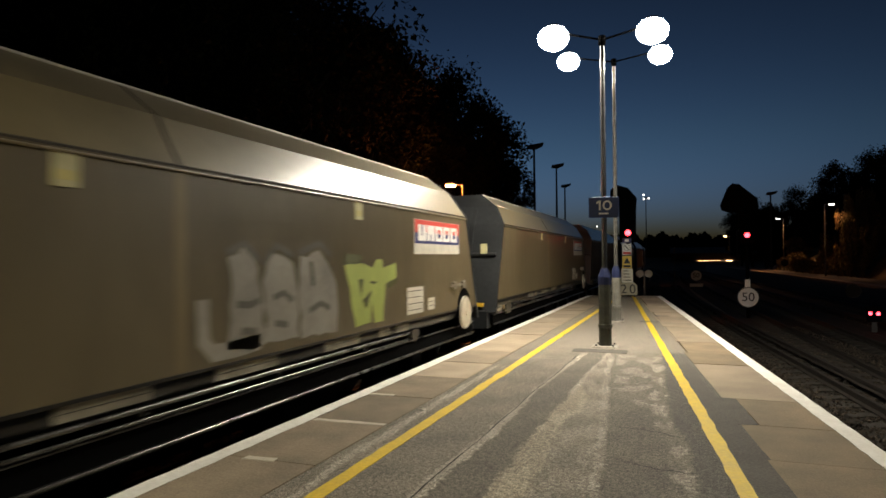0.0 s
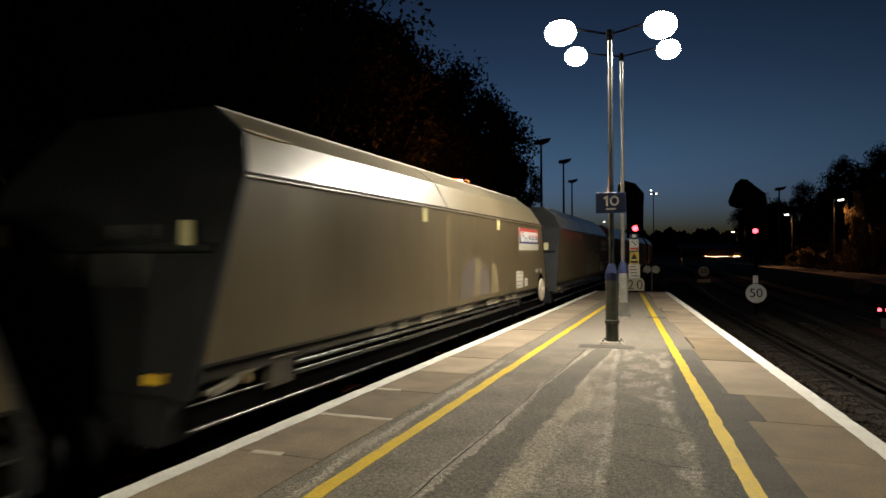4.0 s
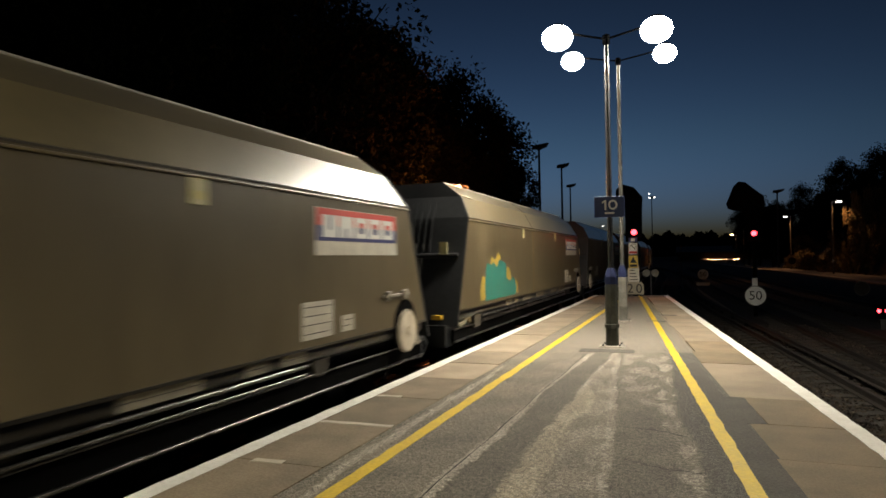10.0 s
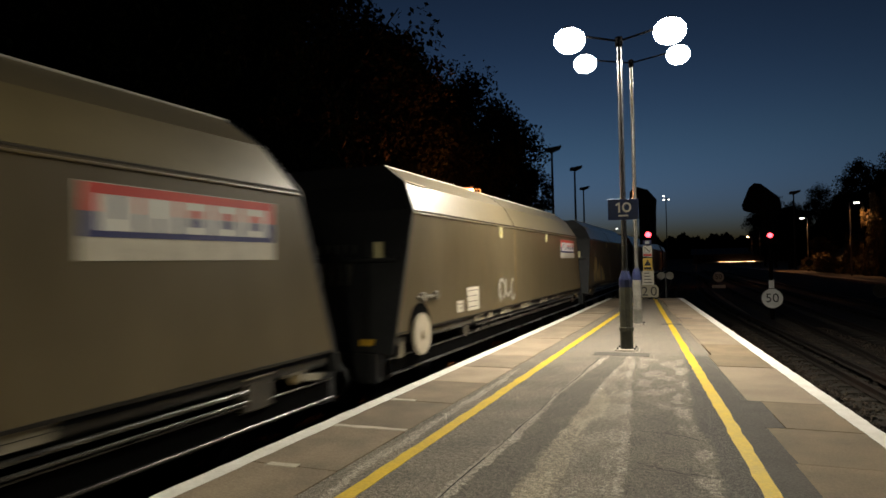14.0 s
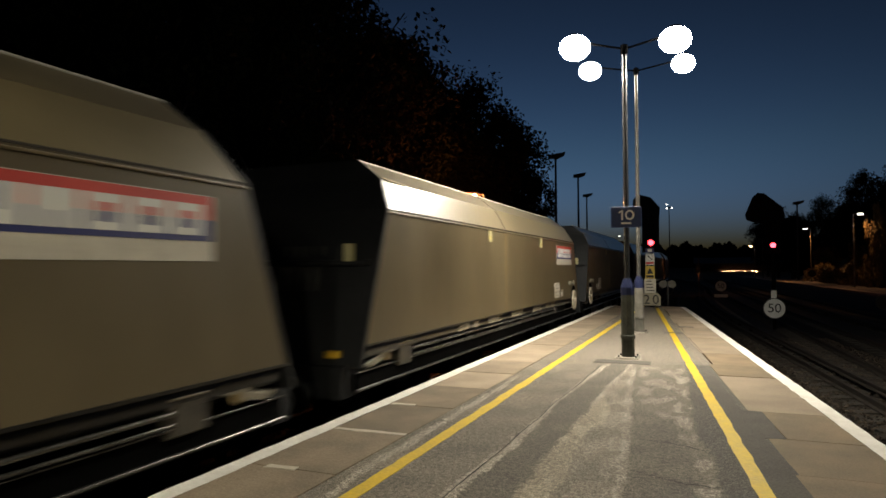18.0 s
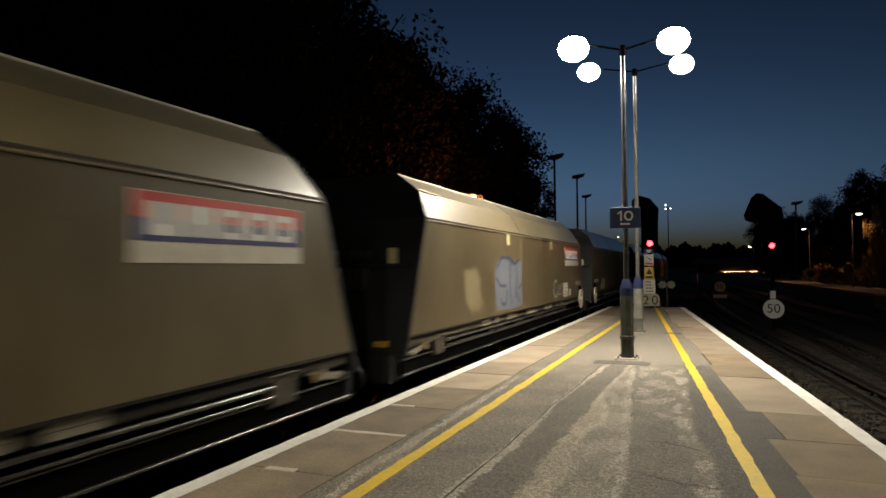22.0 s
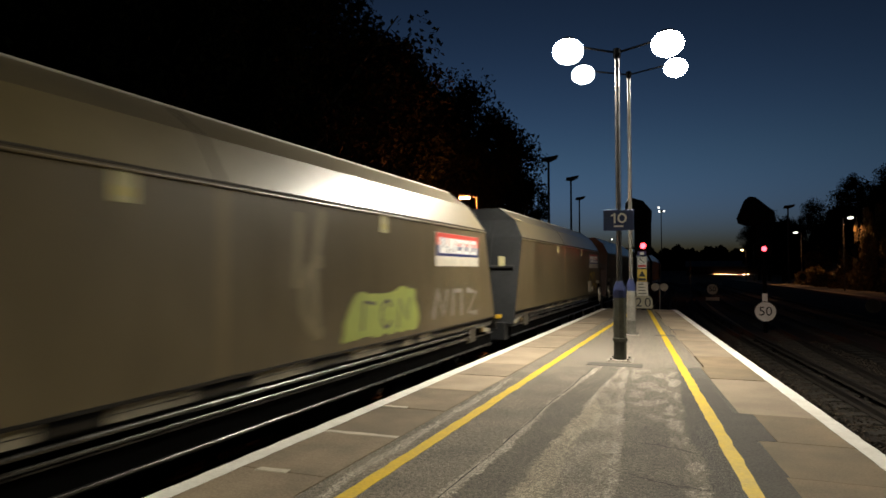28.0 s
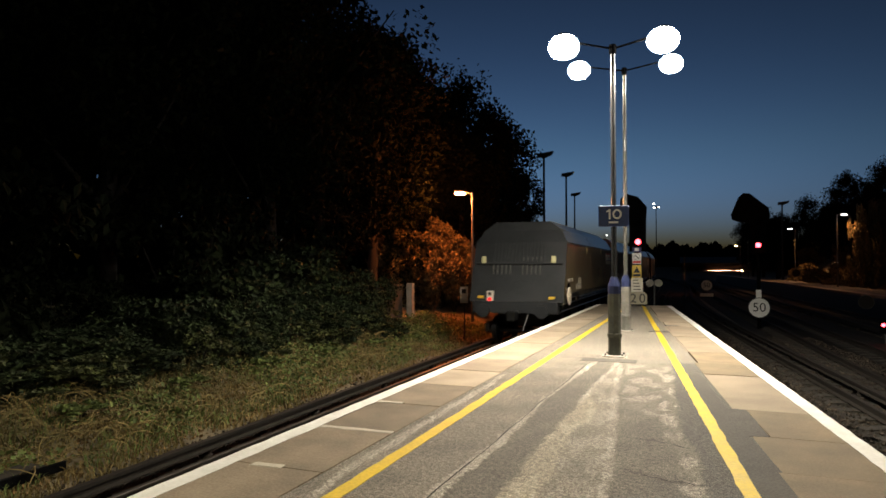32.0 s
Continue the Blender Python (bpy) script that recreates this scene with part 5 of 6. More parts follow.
pad = thing("concrete_pad", box(B(), POLE_A[0] - 0.2, POLE_A[0] + 0.2, POLE_A[1] - 0.2, POLE_A[1] + 0.2, 0.0, 0.007), CONCRETE, "pale worn concrete pad under the lamp column", "pad")


def ragged(points, jag, seed, step=0.12):
    """A ragged closed outline through the points."""
    r, out = random.Random(seed), []
    for (ax, ay), (bx, by) in zip(points, points[1:] + points[:1]):
        n = max(1, int(math.hypot(bx - ax, by - ay) / step))
        for i in range(n):
            k = i / n
            out.append((ax + (bx - ax) * k + r.uniform(-jag, jag), ay + (by - ay) * k + r.uniform(-jag, jag)))
    return out


def patch(name, points, material, label, z, jag=0.02, seed=1):
    return thing(name, prism(B(), ragged(points, jag, seed), "z", z - 0.004, z), material, label, "asphalt patch", "asphalt patches", "structure")


def band(points, w):
    """A long strip's outline round a polyline with its own widths."""
    return [(x - k * w, y) for x, y, k in points] + [(x + k * w, y) for x, y, k in reversed(points)]


patch("dark_repair", [(0.80 - 0.0998 * 3.0, 2.6), (0.80 - 0.0998 * 9.3, 9.3), (0.10, 9.3), (0.31, 7.22), (0.50, 7.2), (0.60, 6.15), (0.44, 6.1), (0.60, 4.95), (0.72, 3.9), (0.80, 2.6)], MORTAR, "dark asphalt repair beside the edge slabs", 0.0030, 0.006, 8)
for pts in ([(-2.05, 10.15), (-1.6, 10.33), (-0.77, 10.36), (0.0, 10.5)], [(-0.53, 5.69), (-0.3, 5.67), (0.04, 5.48)], [(-0.49, 4.81), (-0.18, 4.65), (0.1, 4.62)], [(-1.44, 9.7), (-1.5, 7.0), (-1.53, 4.9), (-1.57, 3.0)], [(-0.05, 11.6), (-0.42, 14.9), (-0.58, 16.5)]):
    r = random.Random(len(pts))
    line = []
    for (ax, ay), (bx, by) in zip(pts, pts[1:]):
        line += [(ax + (bx - ax) * k / 6 + r.uniform(-0.012, 0.012), ay + (by - ay) * k / 6 + r.uniform(-0.02, 0.02)) for k in range(6)]
    bm = B()
    for (ax, ay), (bx, by) in zip(line, line[1:]):
        w = r.uniform(0.003, 0.008)
        d = Vector((bx - ax, by - ay)).normalized() * w
        bm.faces.new([bm.verts.new(v) for v in ((ax - d.y, ay + d.x, 0.0054), (bx - d.y, by + d.x, 0.0054), (bx + d.y, by - d.x, 0.0054), (ax + d.y, ay - d.x, 0.0054))])
    thing("crack", bm, CRACK, "thin dark crack in the asphalt", "crack", "cracks in the asphalt", "structure")
# pale mortar in slab joints
for y, x0, x1 in ((5.10, -3.12, -2.43), (6.24, -3.12, -2.85), (3.96, -3.0, -2.75)):
    thing("joint_mortar", prism(B(), ragged([(x0, y - 0.035), (x1, y - 0.015), (x1, y + 0.05), (x0, y + 0.04)], 0.008, 3), "z", 0.003, 0.0105), PALE_B, "pale mortar in a slab joint", "mortar", kind="structure")


# ---- lineside, left ----
def concrete_post(x, y, z0, z1, w):
    return thing("gate_post", box(B(), x - w / 2, x + w / 2, y - w / 2, y + w / 2, z0, z1, 0.015), CONCRETE, "weathered concrete gate post", "post")


concrete_post(-9.95, 22.55, -0.9, 0.78, 0.24)
wall_l = thing("garden_wall", box(B(), -10.45, -10.2, 17.5, 22.38, -0.9, 0.66), DARK_WALL, "low dark wall overgrown with ivy", "wall", kind="structure")
part("coping", box(B(), -10.50, -10.15, 17.5, 22.38, 0.66, 0.73, 0.01), DARK_WALL, wall_l)
side_sign = thing("lineside_sign", box(B(), -0.14, 0.14, -0.01, 0.01, -0.28, 0.28, 0.004), SIGN_WHITE, "small white sign on a post beside the track", "sign", at=pose(-7.3, 21.1, 0.44))
part("sign_post", rod(B(), (0, 0.04, -1.5), (0, 0.04, 0.2), 0.03, n=8), DARK_STEEL, side_sign)
part("print_bar", box(B(), -0.08, 0.08, -0.013, -0.010, 0.05, 0.2), DARK_STEEL, side_sign)
trough = thing("cable_trough", box(B(), -7.66, -7.30, -4.0, 5.75, -1.12, -0.99, 0.012), SLEEPER_M, "low concrete cable trough with a dark edge rail", "cable trough")
part("edge_rail", box(B(), -7.24, -7.19, -4.0, 5.86, -1.06, -0.945, 0.01), SIGNAL_BLACK, trough)
for k in range(10):
    part("lid", box(B(), -7.65, -7.32, -4.0 + 0.96 * k, -3.06 + 0.96 * k, -0.99, -0.965, 0.006), SLEEPER_M, trough)



def street_lamp(x, y, base, high, dx, glow_m, label, mast=False):
    s = thing("street_lamp", None, None, label, "street lamp", "distant street lamps", at=pose(x, y, base))
    h = high - base
    part("post", rod(B(), (0, 0, 0), (0, 0, h), 0.06, 0.045, n=10), POLE_GREY, s)
    part("arm", rod(B(), (0, 0, h - 0.02), (dx * 0.6, 0, h + 0.05), 0.03, n=8), POLE_GREY, s)
    part("lamp_head", box(B(), min(dx * 0.5, dx * 1.25), max(dx * 0.5, dx * 1.25), -0.12, 0.12, h + 0.03, h + 0.12, 0.02), DARK_STEEL, s)
    part("lamp_bowl", box(B(), min(dx * 0.55, dx * 1.2), max(dx * 0.55, dx * 1.2), -0.1, 0.1, h - 0.05, h + 0.03, 0.015), glow_m, s, "glowing lamp bowl")
    return s


street_lamp(-8.12, 24.5, -0.8, 4.34, -0.6, SODIUM_GLOW, "lit sodium street lamp beside the trees")
street_lamp(9.12, 50.0, 0, 4.85, 0.48, COLD_GLOW, "lit street lamp on the far platform")
street_lamp(8.88, 67.0, 0, 4.8, -0.5, COLD_GLOW, "street lamp with a lit post on the far platform")
street_lamp(6.5, 88.0, 0, 4.5, 0.5, COLD_GLOW, "distant lit street lamp")
street_lamp(5.75, 90.0, 0, 3.9, -0.5, SODIUM_GLOW, "distant street lamp with a lit post")
street_lamp(-14.7, 120.0, -1.0, 6.9, 0.5, COLD_GLOW, "distant lit street lamp behind the train")
# thin post with an added lamp; the hood keeps its bowl out of view
low = thing("track_lamp", rod(B(), (0, 0, -1.2), (0, 0, 2.3), 0.035, 0.025, n=8), POLE_GREY, "thin pale post beside the track, with an added hooded sodium lamp", "lamp post", at=pose(-0.55, 60.0, 0))
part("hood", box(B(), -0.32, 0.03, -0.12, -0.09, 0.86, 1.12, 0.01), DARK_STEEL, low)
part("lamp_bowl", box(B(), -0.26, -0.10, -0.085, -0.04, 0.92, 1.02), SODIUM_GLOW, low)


def flood_mast(x, y, high, lit, label, turn=0):
    s = thing("flood_mast", None, None, label, "lamp mast", "tall lamp masts", at=pose(x, y, ground_z(x, y), 0, 0, turn))
    h = high - ground_z(x, y)
    part("mast", rod(B(), (0, 0, 0), (0, 0, h), 0.13, 0.08, n=10), DARK_STEEL, s)
    part("flood_head", prism(B(), [(-0.45, h + 0.0), (-0.4, h + 0.28), (0.75, h + 0.42), (0.6, h + 0.16), (0.1, h - 0.05)], "y", -0.2, 0.2), DARK_STEEL, s)
    if lit:
        for k, (dx, dz) in enumerate(((-0.45, 0.9), (0.6, 0.1), (-0.4, 0.05))):
            part("lit_flood", box(B(), dx - 0.16, dx + 0.16, -0.25, -0.2, h + dz - 0.12, h + dz + 0.12), COLD_GLOW, s)
    return s


flood_mast(-10.7, 50, 9.9, False, "dark unlit lamp mast behind the trees")
flood_mast(-11.3, 63, 10.1, False, "dark unlit lamp mast behind the trees")
flood_mast(-13.5, 81, 10.1, False, "dark unlit lamp mast behind the trees")
flood_mast(-7.2, 150, 14.1, True, "distant mast with white floodlights")
flood_mast(9.6, 82, 8.3, False, "dark lamp mast on the far platform")

# ---- far platform, opposite ----
fp = thing("far_platform", None, None, "far station platform with a pale edge", "platform", kind="structure")
part("far_platform_wall", prism(B(), [(far_edge(-12) + 0.1, -12), (far_edge(-12) + 3, -12), (far_edge(112) + 3, 112), (far_edge(112) + 0.1, 112)], "z", -1.3, -0.12), FRAME_M, fp)
part("far_platform_surface", prism(B(), [(far_edge(-12), -12), (far_edge(-12) + 3, -12), (far_edge(112) + 3, 112), (far_edge(112), 112)], "z", -0.12, -0.02), ASPHALT, fp)
part("far_platform_edge", prism(B(), [(far_edge(-12), -12), (far_edge(-12) + 0.5, -12), (far_edge(112) + 0.5, 112), (far_edge(112), 112)], "z", -0.018, 0.0), CONCRETE, fp)
# ground signal with two red lights
gs = thing("ground_signal", box(B(), -0.22, 0.22, 0, 0.2, -0.25, 0.25, 0.03), SIGNAL_BLACK, "low ground signal with two red lights", "ground signal", at=pose(5.95, 25.0, -0.52, 0, 0, -12))
for x in (-0.11, 0.11):
    part("red_lens", disc(B(), (x, -0.01, 0.02), (0, 1, 0), 0.06, 0.02, 14), RED_GLOW, gs)
part("stand", box(B(), -0.08, 0.08, 0.05, 0.15, -0.75, -0.25), DARK_STEEL, gs)
round_board("distance_board", 5.75, 26.8, 0.15, 0.25, "", "round pale board between the far tracks", "sign")
round_board("distance_board", 7.6, 57.0, 0.85, 0.28, "", "round pale board beside the far platform", "sign")
plate("arrow_board", 1.06, 53.5, -0.80, 0.95, 0.24, SIGN_WHITE, "pale board under a distant speed sign")
# depot building with a row of lit windows
depot = thing("depot_building", box(B(), -2, 26, 150, 158, -1.2, 2.0), BRICK_M, "long low dark depot building far along the line", "building")
part("roof", prism(B(), [(149.6, 2.0), (158.4, 2.0), (154, 3.3)], "x", -2.4, 26.4), DARK_STEEL, depot)
for k in range(7):
    part("window", box(B(), 3.3 + k * 0.70, 3.52 + k * 0.70, 149.92, 149.99, 0.02, 0.38), WARM_GLOW, depot, "lit window")
for x in (8.9, 9.65):
    part("window", box(B(), x, x + 0.4, 149.92, 149.99, 0.0, 0.4), WARM_GLOW, depot, "lit window")

# ---- trees ----
def crown_mesh(name, seed, leaves, rx, ry, rz, size, clumps, material, droop=0.0):
    """Many small leaves in uneven clumps round the origin of the crown."""
    r = random.Random(seed)
    verts, faces = [], []
    centres = []
    for _ in range(clumps):
        u, a = r.uniform(-0.9, 1.0), r.uniform(0, 2 * math.pi)
        k = math.sqrt(max(0, 1 - u * u)) * r.uniform(0.45, 1.05)
        centres.append((rx * k * math.cos(a), ry * k * math.sin(a), rz * u * r.uniform(0.75, 1.05), r.uniform(0.16, 0.34)))
    for _ in range(leaves):
        cx, cy, cz, cr = r.choice(centres)
        d = Vector((r.gauss(0, 1), r.gauss(0, 1), r.gauss(0, 0.8)))
        d = d.normalized() * r.random() ** 0.45 * cr
        p = Vector((cx + d.x * rx, cy + d.y * ry, cz + d.z * rz - droop * r.random() ** 3))
        s = size * r.uniform(0.6, 1.4)
        q = Euler((r.uniform(-1.2, 1.2), r.uniform(-1.2, 1.2), r.uniform(0, 6.28))).to_matrix()
        i = len(verts)
        for v in ((-0.5, 0, 0), (0, -0.32, 0.08), (0.6, 0, 0), (0, 0.32, 0.08)):
            verts.append(p + q @ Vector(v) * s)
        faces.append((i, i + 1, i + 2, i + 3))
    return raw(name, verts, faces, material)


def trunk_mesh(name, seed, h, r0, spread):
    bm, r = B(), random.Random(seed)
    top = Vector((r.uniform(-0.3, 0.3), r.uniform(-0.3, 0.3), h * 0.62))
    rod(bm, (0, 0, -0.3), top * 0.55, r0, r0 * 0.72, 10)
    rod(bm, top * 0.55, top, r0 * 0.72, r0 * 0.4, 10)
    for i in range(7):
        k = r.uniform(0.35, 1.0)
        a = i * 2.4 + r.uniform(-0.4, 0.4)
        e = top * k + Vector((math.cos(a) * spread * r.uniform(0.5, 0.8), math.sin(a) * spread * r.uniform(0.5, 0.8), h * r.uniform(0.12, 0.28)))
        rod(bm, top * k, e, r0 * 0.32, r0 * 0.08, 7)
    return mesh_of(name, bm, BARK)


TREES = []
for i, (h, rx, rz) in enumerate(((12.0, 3.4, 4.4), (10.5, 3.0, 3.8), (13.5, 3.7, 5.0))):
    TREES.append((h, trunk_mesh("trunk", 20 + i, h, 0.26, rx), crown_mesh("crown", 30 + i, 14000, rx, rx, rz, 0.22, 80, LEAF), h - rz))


def tree(x, y, k, scale, turn, label, group):
    h, tm, cm, cz = TREES[k]
    t = thing("tree", None, None, label, "tree", group, at=pose(x, y, ground_z(x, y), 0, 0, turn))
    a, b = new("trunk", tm), new("crown", cm)
    for ob in (a, b):
        ob.parent = t
        ob.scale = (scale,) * 3
    b.location = (0, 0, cz * scale)
    return t


rt = random.Random(11)
LEFT_TREES = [(-12.9, 47, 1, 0.88), (-12.2, 39.5, 0, 0.95), (-11.9, 34, 2, 0.88), (-13.0, 28.5, 2, 0.82), (-12.6, 20.5, 2, 0.98), (-16.2, 3, 0, 1.0), (-15.5, 9, 2, 1.0), (-14.6, 13, 1, 1.05), (-13.2, 18.5, 2, 0.9), (-16.5, 15, 0, 1.1), (-12.6, 24.5, 0, 0.95), (-16, 28, 2, 0.95), (-13.3, 31, 1, 1.0), (-15.0, 37, 0, 0.98), (-13.2, 42.5, 1, 0.9), (-17.5, 44, 0, 1.0), (-19, 22, 2, 1.05), (-20, 34, 2, 1.0), (-15.6, -3, 2, 0.95), (-16, -8, 0, 1.0)]
for x, y, k, sc in LEFT_TREES:
    tree(x, y, k, sc, rt.uniform(0, 360), "tall dark leafy tree on the railway bank", "trees on the bank")
for x, y, k, sc in [(12.0, 61, 0, 0.83), (14.6, 62, 2, 0.68), (11.6, 66, 1, 0.62), (14.2, 56, 1, 0.8), (11, 100, 0, 0.72), (13.2, 92, 1, 0.7), (12.2, 84, 2, 0.55), (17, 62, 0, 0.75), (19.5, 57, 1, 0.85), (22, 51, 2, 0.75), (16, 70, 1, 0.6), (20, 66, 0, 0.6), (14.5, 82, 0, 0.55), (16.5, 92, 1, 0.6), (25, 58, 0, 0.85), (9.4, 101, 1, 0.95), (8.6, 108, 0, 0.8), (10.2, 90, 1, 0.72)]:
    tree(x, y, k, sc * (0.82 if y < 75 else 1.0), rt.uniform(0, 360), "dark tree on the embankment behind the far platform", "trees on the far bank")

# ---- shrubs, grass, stones ----
BUSHES = [crown_mesh("foliage", 50 + i, 3800, 1.25, 1.25, 1.0, 0.13, 46, SHRUB) for i in range(3)]
BROAD_TALL = [crown_mesh("foliage", 86 + i, 5200, 1.15, 1.0, 1.7, 0.17, 34, LAMPLIT_LEAF, 0.3) for i in range(2)]
BROAD = crown_mesh("foliage", 65, 3000, 1.25, 1.25, 1.0, 0.2, 30, LAMPLIT_LEAF, 0.25)
WEED_CLUMP = crown_mesh("foliage", 69, 1100, 1.25, 1.25, 1.0, 0.26, 20, WEED)
BRAMBLES = [crown_mesh("foliage", 66 + i, 1900, 1.25, 1.25, 1.0, 0.16, 30, BRAMBLE) for i in range(2)]
# bush copies in the near-black leaf colour, with the shade painted in
SHADED_BUSHES = [crown_mesh("foliage", 56 + i, 3800, 1.25, 1.25, 1.0, 0.1, 46, LEAF) for i in range(2)]
IVY = crown_mesh("foliage", 60, 4200, 0.7, 2.6, 0.85, 0.12, 60, SHRUB)


def stems(seed, h):
    bm, r = B(), random.Random(seed)
    for _ in range(6):
        a = r.uniform(0, 6.28)
        rod(bm, (0, 0, -0.1), (math.cos(a) * 0.5, math.sin(a) * 0.5, h * r.uniform(0.6, 0.9)), 0.025, 0.008, 6)
    return mesh_of("stem", bm, BARK)


STEMS = stems(3, 1.6)


def bush(x, y, k, sx, sz, label, group="shrubs on the bank", mesh=None, lift=0.8):
    t = thing("shrub", None, None, label, "shrub", group, at=pose(x, y, ground_z(x, y), 0, 0, rt.uniform(0, 360) if mesh is None else 0))
    a, b = new("stem", STEMS), new("foliage", mesh or BUSHES[k])
    a.parent = b.parent = t
    a.scale = (sx, sx, sz)
    b.scale, b.location = (sx, sx, sz), (0, 0, lift * sz)
    return t


for x, y, k, sx, sz in [(-10.4, 3.2, 0, 0.7, 0.42), (-11.2, 4.6, 1, 0.8, 0.3), (-10.7, 6.8, 2, 0.75, 0.26), (-11.5, 8.0, 0, 0.9, 0.32), (-10.6, 9.3, 1, 0.8, 0.28), (-11.3, 10.8, 1, 1.0, 0.45), (-11.4, 13.0, 2, 1.3, 1.0), (-10.3, 14.0, 0, 0.9, 0.65), (-11.2, 15.6, 1, 1.3, 1.2), (-10.2, 16.6, 2, 0.9, 0.75), (-11.4, 18.0, 0, 1.3, 1.3), (-10.6, 18.9, 1, 0.9, 0.9), (-9.1, 11.6, 0, 0.45, 0.3), (-9.0, 15.4, 2, 0.5, 0.4), (-8.7, 4.6, 2, 0.45, 0.26), (-8.5, 3.4, 1, 0.4, 0.24), (-8.7, 18.2, 1, 0.45, 0.35), (-9.4, 8.2, 2, 0.4, 0.2), (-9.7, 12.8, 1, 0.6, 0.4)]:
    bush(x, y, k, sx, sz, "leafy green shrub at the edge of the bank")
for i in range(22):
    y = 2.6 + 0.78 * i
    bush(-9.5 + 0.35 * math.sin(i * 2.1), y, 0, 0.5 + 0.12 * math.sin(i * 1.3), 0.34 + 0.12 * math.sin(i * 2.7), "low bramble with olive green leaves on the bank", "brambles on the bank", BRAMBLES[i % 2])
    if i % 3 == 0:
        bush(-8.35 + 0.3 * math.sin(i * 1.9), y + 2.2, 0, 0.32, 0.17, "low clump of green broad-leaved weeds", "weed clumps on the bank", WEED_CLUMP)
    bush(-10.15 + 0.3 * math.sin(i * 1.7), y + 0.3, i % 3, 0.8, (0.62 if y > 9 else 0.42) + 0.18 * math.sin(i * 3.1), "leafy green shrub at the edge of the bank")
bush(-10.2, 19.4, 0, 0.9, 1.0, "ivy thicket over a low wall", mesh=IVY)
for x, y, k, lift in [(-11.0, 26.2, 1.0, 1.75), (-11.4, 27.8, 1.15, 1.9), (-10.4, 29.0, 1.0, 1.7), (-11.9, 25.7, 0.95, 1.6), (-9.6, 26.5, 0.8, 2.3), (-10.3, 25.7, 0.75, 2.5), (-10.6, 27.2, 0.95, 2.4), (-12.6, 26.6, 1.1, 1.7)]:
    bush(x, y, 0, k, k, "tall shrub lit by a street lamp, part of the orange put into its leaves", mesh=BROAD_TALL[int(y * 10) % 2], lift=lift)
for x, y, k, sx, sz in [(-10.3, 32.0, 0, 1.3, 1.5), (-10.8, 36, 1, 1.5, 1.6), (-11.5, 41, 2, 1.5, 1.8), (-11.2, 45, 0, 1.5, 1.6)]:
    bush(x, y, k, sx, sz, "dark shrub under the trees")
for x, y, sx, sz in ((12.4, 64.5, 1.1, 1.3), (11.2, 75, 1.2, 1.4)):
    bush(x, y, 0, sx, sz, "shrub lit by a lamp on the far bank, part of the orange put into its leaves", "shrubs on the far bank", BROAD)
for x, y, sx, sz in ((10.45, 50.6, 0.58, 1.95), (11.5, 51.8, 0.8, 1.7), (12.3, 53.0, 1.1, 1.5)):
    bush(x, y, 0, sx, sz, "tall shrub beside a street lamp, lamp orange put into its leaf colour", "shrubs on the far bank", BROAD_TALL[int(x * 10) % 2], 1.75)
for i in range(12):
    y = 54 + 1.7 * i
    bush(far_edge(y) + 3.7 + 0.5 * math.sin(i * 2.3), y, 0, 0.95 + 0.15 * math.sin(i * 1.7), 0.95 + 0.25 * math.sin(i * 2.9), "low bramble on the far bank, lamp light put into its brown leaves", "shrubs on the far bank", BROAD)
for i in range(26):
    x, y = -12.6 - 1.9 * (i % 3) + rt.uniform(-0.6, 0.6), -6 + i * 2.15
    bush(x, y, i % 3, 2.0, 2.3, "undergrowth beneath the trees, shade put into near-black leaves", "undergrowth", SHADED_BUSHES[i % 2])
# added near-black bushes cover parts of the bank that lie in the dark
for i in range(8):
    bush(-12.4 - 0.5 * (i % 2), 4.0 + 1.4 * i, i % 3, 1.0, 0.75, "undergrowth beneath the trees, shade put into near-black leaves", "undergrowth", SHADED_BUSHES[i % 2])
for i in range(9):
    bush(-10.9 - 0.7 * (i % 2), 3.0 + 1.15 * i, i % 3, 0.8, 0.45, "undergrowth beneath the trees, shade put into near-black leaves", "undergrowth", SHADED_BUSHES[i % 2])


def leaf_cloud(name, seed, count, size, sample, material, label, category):
    r = random.Random(seed)
    verts, faces = [], []
    for _ in range(count):
        p = Vector(sample(r))
        q = Euler((r.uniform(-1.3, 1.3), r.uniform(-1.3, 1.3), r.uniform(0, 6.28))).to_matrix()
        s, i = size * r.uniform(0.6, 1.5), len(verts)
        verts += [p + q @ Vector(v) * s for v in ((-0.5, 0, 0), (0, -0.4, 0.1), (0.55, 0, 0), (0, 0.4, 0.1))]
        faces.append((i, i + 1, i + 2, i + 3))
    return tagged(new(name, raw(name, verts, faces, material)), label, category, kind="stuff")


def wood_left(r):
    y = r.uniform(-25, 52)
    return (-21 - r.random() * 4, y, ground_z(-22, y) + r.random() ** 0.8 * (13 + 1.6 * math.sin(y * 0.5)))


def wood_far(r):
    a = r.uniform(-22, 26)
    top = 7.6 + 0.6 * math.sin(a * 0.9) + 0.45 * math.sin(a * 2.3 + 1) + 0.3 * math.sin(a * 7.1)
    d = r.uniform(172, 182)
    return (a * 1.25 + 2, d, -1.2 + r.random() ** 0.6 * top)


def wood_right(r):
    y = r.uniform(60, 112)
    x = far_edge(y) + 8.6 + r.random() * 5
    return (x, y, ground_z(x, y) + r.random() ** 0.8 * (5.0 + 0.9 * math.sin(y * 0.7) + 0.6 * math.sin(y * 1.9)))


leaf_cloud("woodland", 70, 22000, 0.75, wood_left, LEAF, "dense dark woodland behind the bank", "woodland")
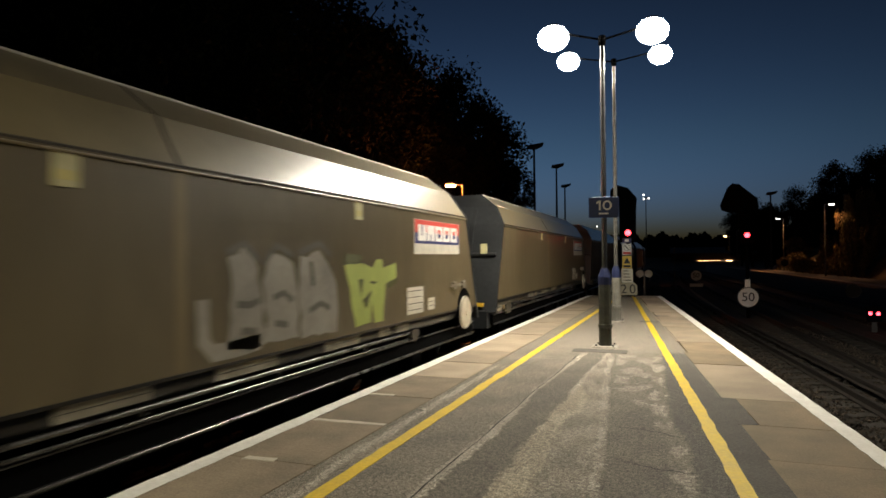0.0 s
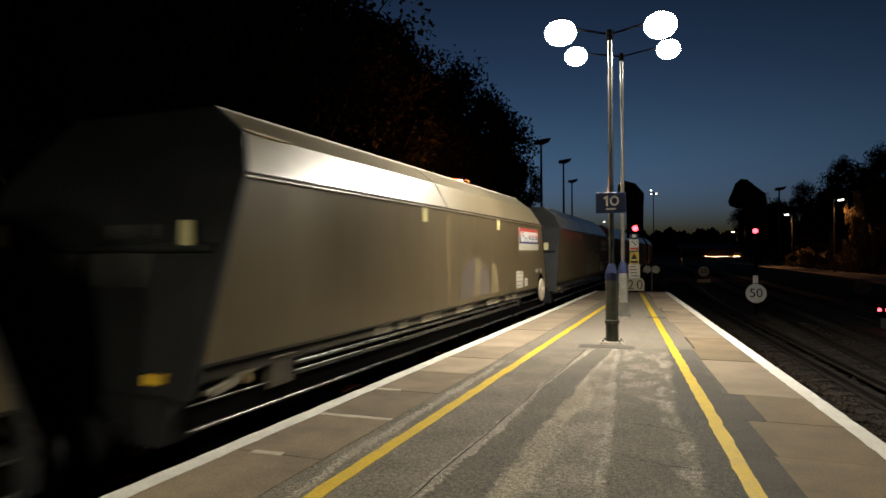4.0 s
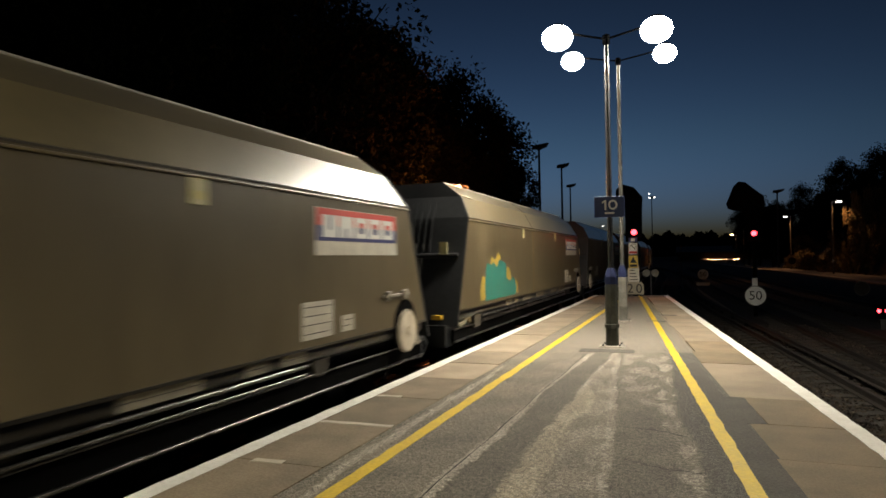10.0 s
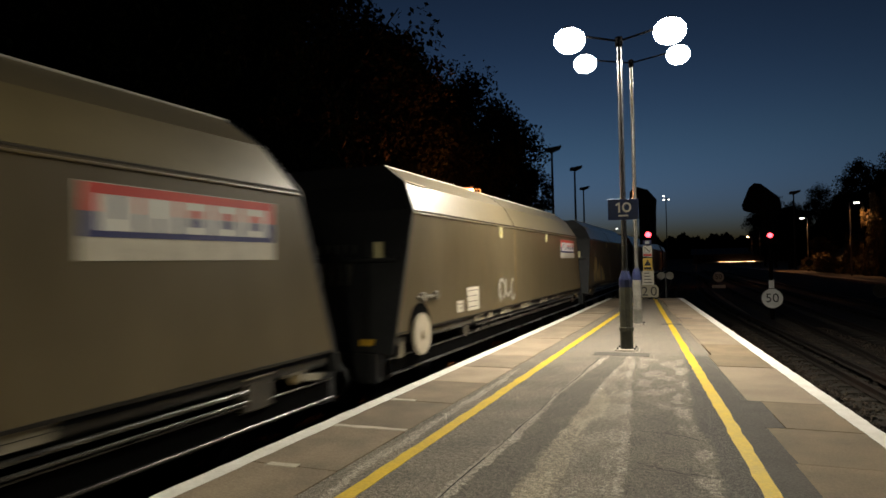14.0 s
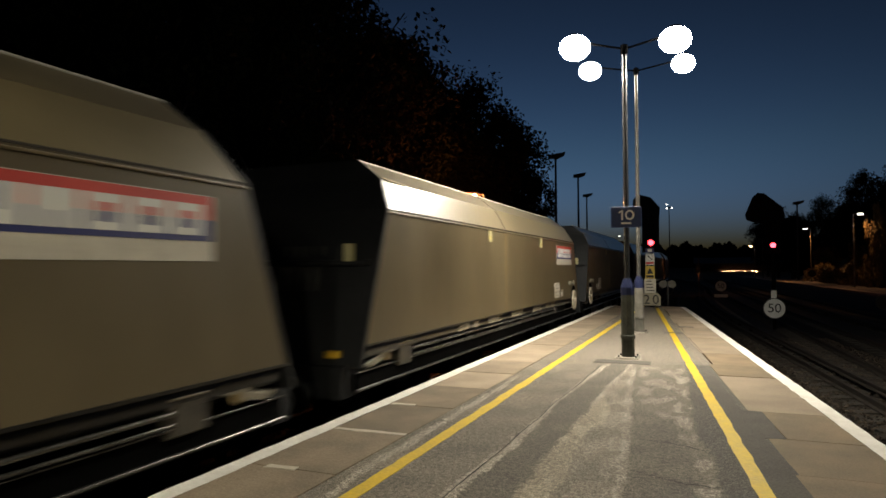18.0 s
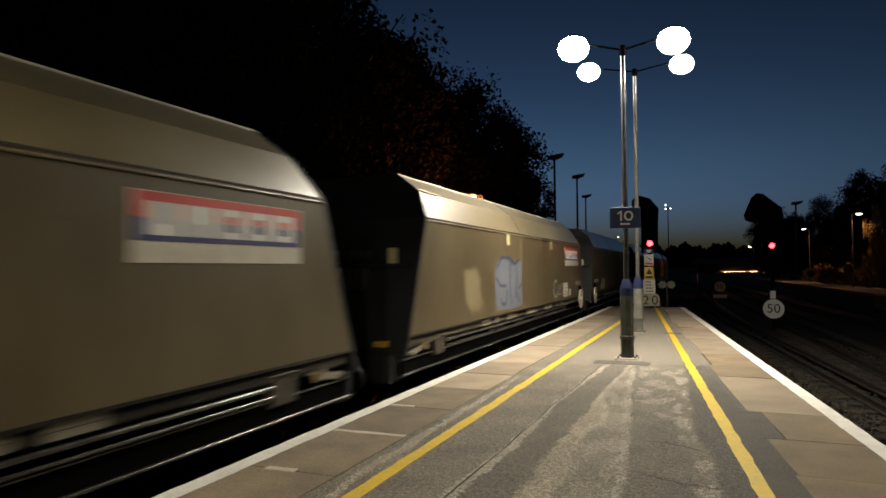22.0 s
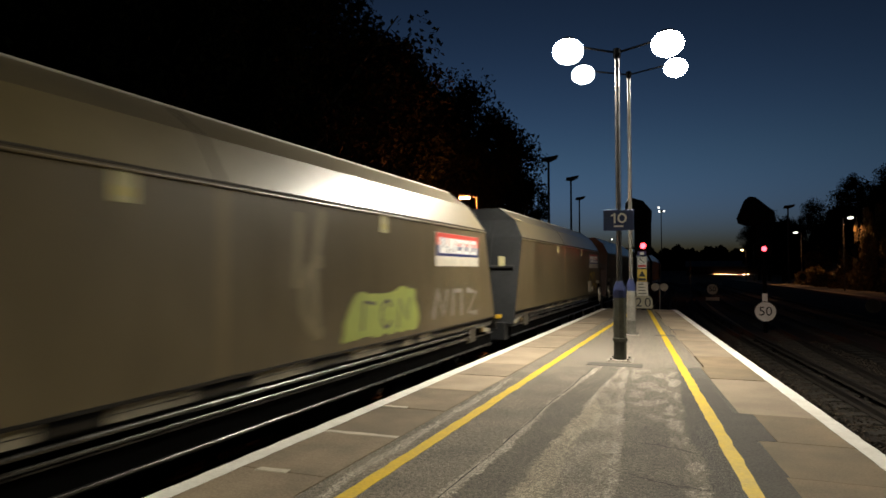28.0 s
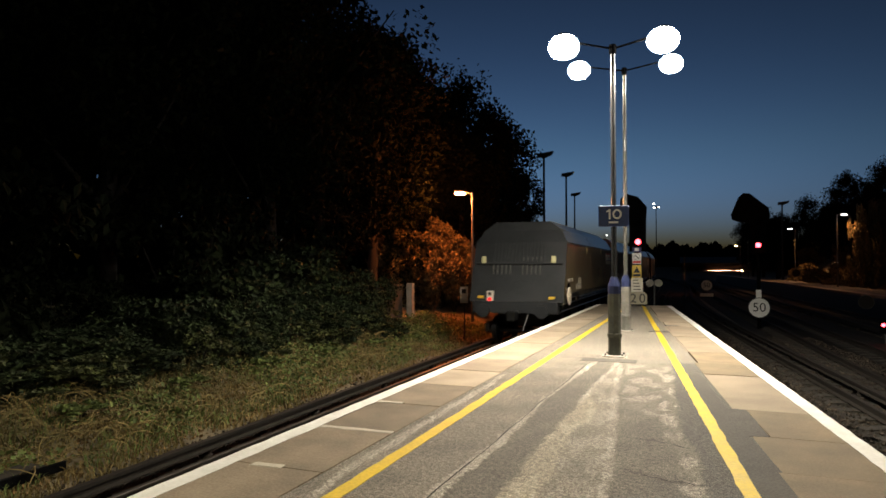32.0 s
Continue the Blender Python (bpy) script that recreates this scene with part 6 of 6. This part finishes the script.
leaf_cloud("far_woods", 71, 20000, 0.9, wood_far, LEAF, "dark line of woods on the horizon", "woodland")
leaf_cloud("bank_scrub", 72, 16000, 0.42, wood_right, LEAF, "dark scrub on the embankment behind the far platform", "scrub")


def grass(name, seed, count, xa, xb, ya, yb, height, material, label, near=1.0):
    r = random.Random(seed)
    verts, faces = [], []
    for _ in range(count):
        y = ya + (yb - ya) * r.random() ** near
        x = r.uniform(xa, xb)
        if noise.noise((x * 0.9, y * 0.7, seed)) < -0.12:
            continue
        z = ground_z(x, y)
        a, h, w = r.uniform(0, 6.28), height * r.uniform(0.4, 1.3), r.uniform(0.004, 0.011)
        lx, ly = math.cos(a) * h * r.uniform(0.2, 0.9), math.sin(a) * h * r.uniform(0.2, 0.9)
        dx, dy, i = -math.sin(a) * w, math.cos(a) * w, len(verts)
        verts += [(x - dx, y - dy, z - 0.02), (x + dx, y + dy, z - 0.02), (x + lx * 0.4 + dx * 0.8, y + ly * 0.4 + dy * 0.8, z + h * 0.62), (x + lx * 0.4 - dx * 0.8, y + ly * 0.4 - dy * 0.8, z + h * 0.62), (x + lx, y + ly, z + h * 0.8)]
        faces += [(i, i + 1, i + 2, i + 3), (i + 3, i + 2, i + 4)]
    return tagged(new(name, raw(name, verts, faces, material)), label, "grass", kind="stuff")


grass("dry_grass", 80, 24000, -9.6, -6.6, 1.0, 26, 0.13, STRAW, "tangled dry grass beside the track", 1.4)
grass("tall_grass", 81, 1500, -9.8, -7.6, 1.0, 22, 0.34, STRAW, "tall straw-coloured grass stalks", 1.3)
grass("weeds", 82, 14000, -9.4, -7.0, 1.0, 26, 0.2, WEED, "green weeds and grass on the bank", 1.4)
def low_leaf(r):
    while True:
        x, y = -7.4 - 2.4 * r.random() ** 0.8, 1 + 24 * r.random() ** 1.3
        if noise.noise((x * 0.75 + 7, y * 0.55, 3)) > 0.02:
            return (x, y, ground_z(x, y) + 0.03 + 0.22 * r.random() ** 1.5)


def litter_leaf(r):
    x, y = -6.9 - 2.9 * r.random(), 1 + 24 * r.random() ** 1.4
    return (x, y, ground_z(x, y) + 0.01 + 0.05 * r.random() ** 2)


leaf_cloud("weed_leaves", 83, 14000, 0.07, low_leaf, WEED, "low broad-leaved weeds in patches on the bank", "weeds")
leaf_cloud("leaf_litter", 84, 16000, 0.05, litter_leaf, LITTER, "brown dead leaves scattered on the bank", "leaf litter")


def stalks(name, seed, count, label):
    """Bent dead stalks lying over one another."""
    r, verts, faces = random.Random(seed), [], []
    for _ in range(count):
        x, y = -7.4 - 2.4 * r.random(), 1.5 + 18 * r.random() ** 1.3
        a, w, n = r.uniform(0, 6.28), r.uniform(0.004, 0.008), r.uniform(0.25, 0.8)
        rise, last = r.uniform(0.05, 0.3), None
        for k in range(6):
            u = k / 5
            px, py = x + math.cos(a) * n * u, y + math.sin(a) * n * u
            pz = ground_z(px, py) + 0.02 + rise * math.sin(u * 2.6)
            a += r.uniform(-0.25, 0.25)
            i = len(verts)
            verts += [(px - w * math.sin(a), py + w * math.cos(a), pz), (px + w * math.sin(a), py - w * math.cos(a), pz), (px, py, pz + w * 1.6)]
            if last is not None:
                faces += [(last + p, last + (p + 1) % 3, i + (p + 1) % 3, i + p) for p in range(3)]
            last = i
    return tagged(new(name, raw(name, verts, faces, STRAW)), label, "stalks", kind="stuff")


stalks("dead_stalks", 85, 2600, "tangled dead stalks lying on the bank")


def stones(name, seed, count, place, label):
    r = random.Random(seed)
    verts, faces = [], []
    for _ in range(count):
        x, y, z = place(r)
        s = r.uniform(0.018, 0.042)
        q = Euler((r.uniform(0, 3), r.uniform(0, 3), r.uniform(0, 3))).to_matrix()
        i = len(verts)
        verts += [Vector((x, y, z)) + q @ Vector(v) * s * r.uniform(0.75, 1.25) for v in ((1, 0, 0), (-1, 0, 0), (0, 1, 0), (0, -1, 0), (0, 0, 0.8), (0, 0, -0.8))]
        faces += [(i + a, i + b, i + c) for a, b, c in ((0, 2, 4), (2, 1, 4), (1, 3, 4), (3, 0, 4), (2, 0, 5), (1, 2, 5), (3, 1, 5), (0, 3, 5))]
    return tagged(new(name, raw(name, verts, faces, BALLAST)), label, "ballast", kind="stuff")


def by_main(r):
    y = 4 + 22 * r.random() ** 1.5
    return (edge_r(y) + 0.15 + r.uniform(0, 4.6), y, T - 0.19 + r.uniform(-0.02, 0.02))


def by_goods(r):
    y = 1 + 22 * r.random() ** 1.5
    off = r.uniform(-2.6, 1.2)
    return (L_CENTRE + off, y, T - 0.19 - max(0, -1.8 - off) * 0.15 + r.uniform(-0.02, 0.02))


stones("ballast_stones", 90, 17000, by_main, "loose grey-brown ballast stones beside the through track")
stones("ballast_stones", 91, 9000, by_goods, "loose dark ballast stones beside the goods track")


motions()
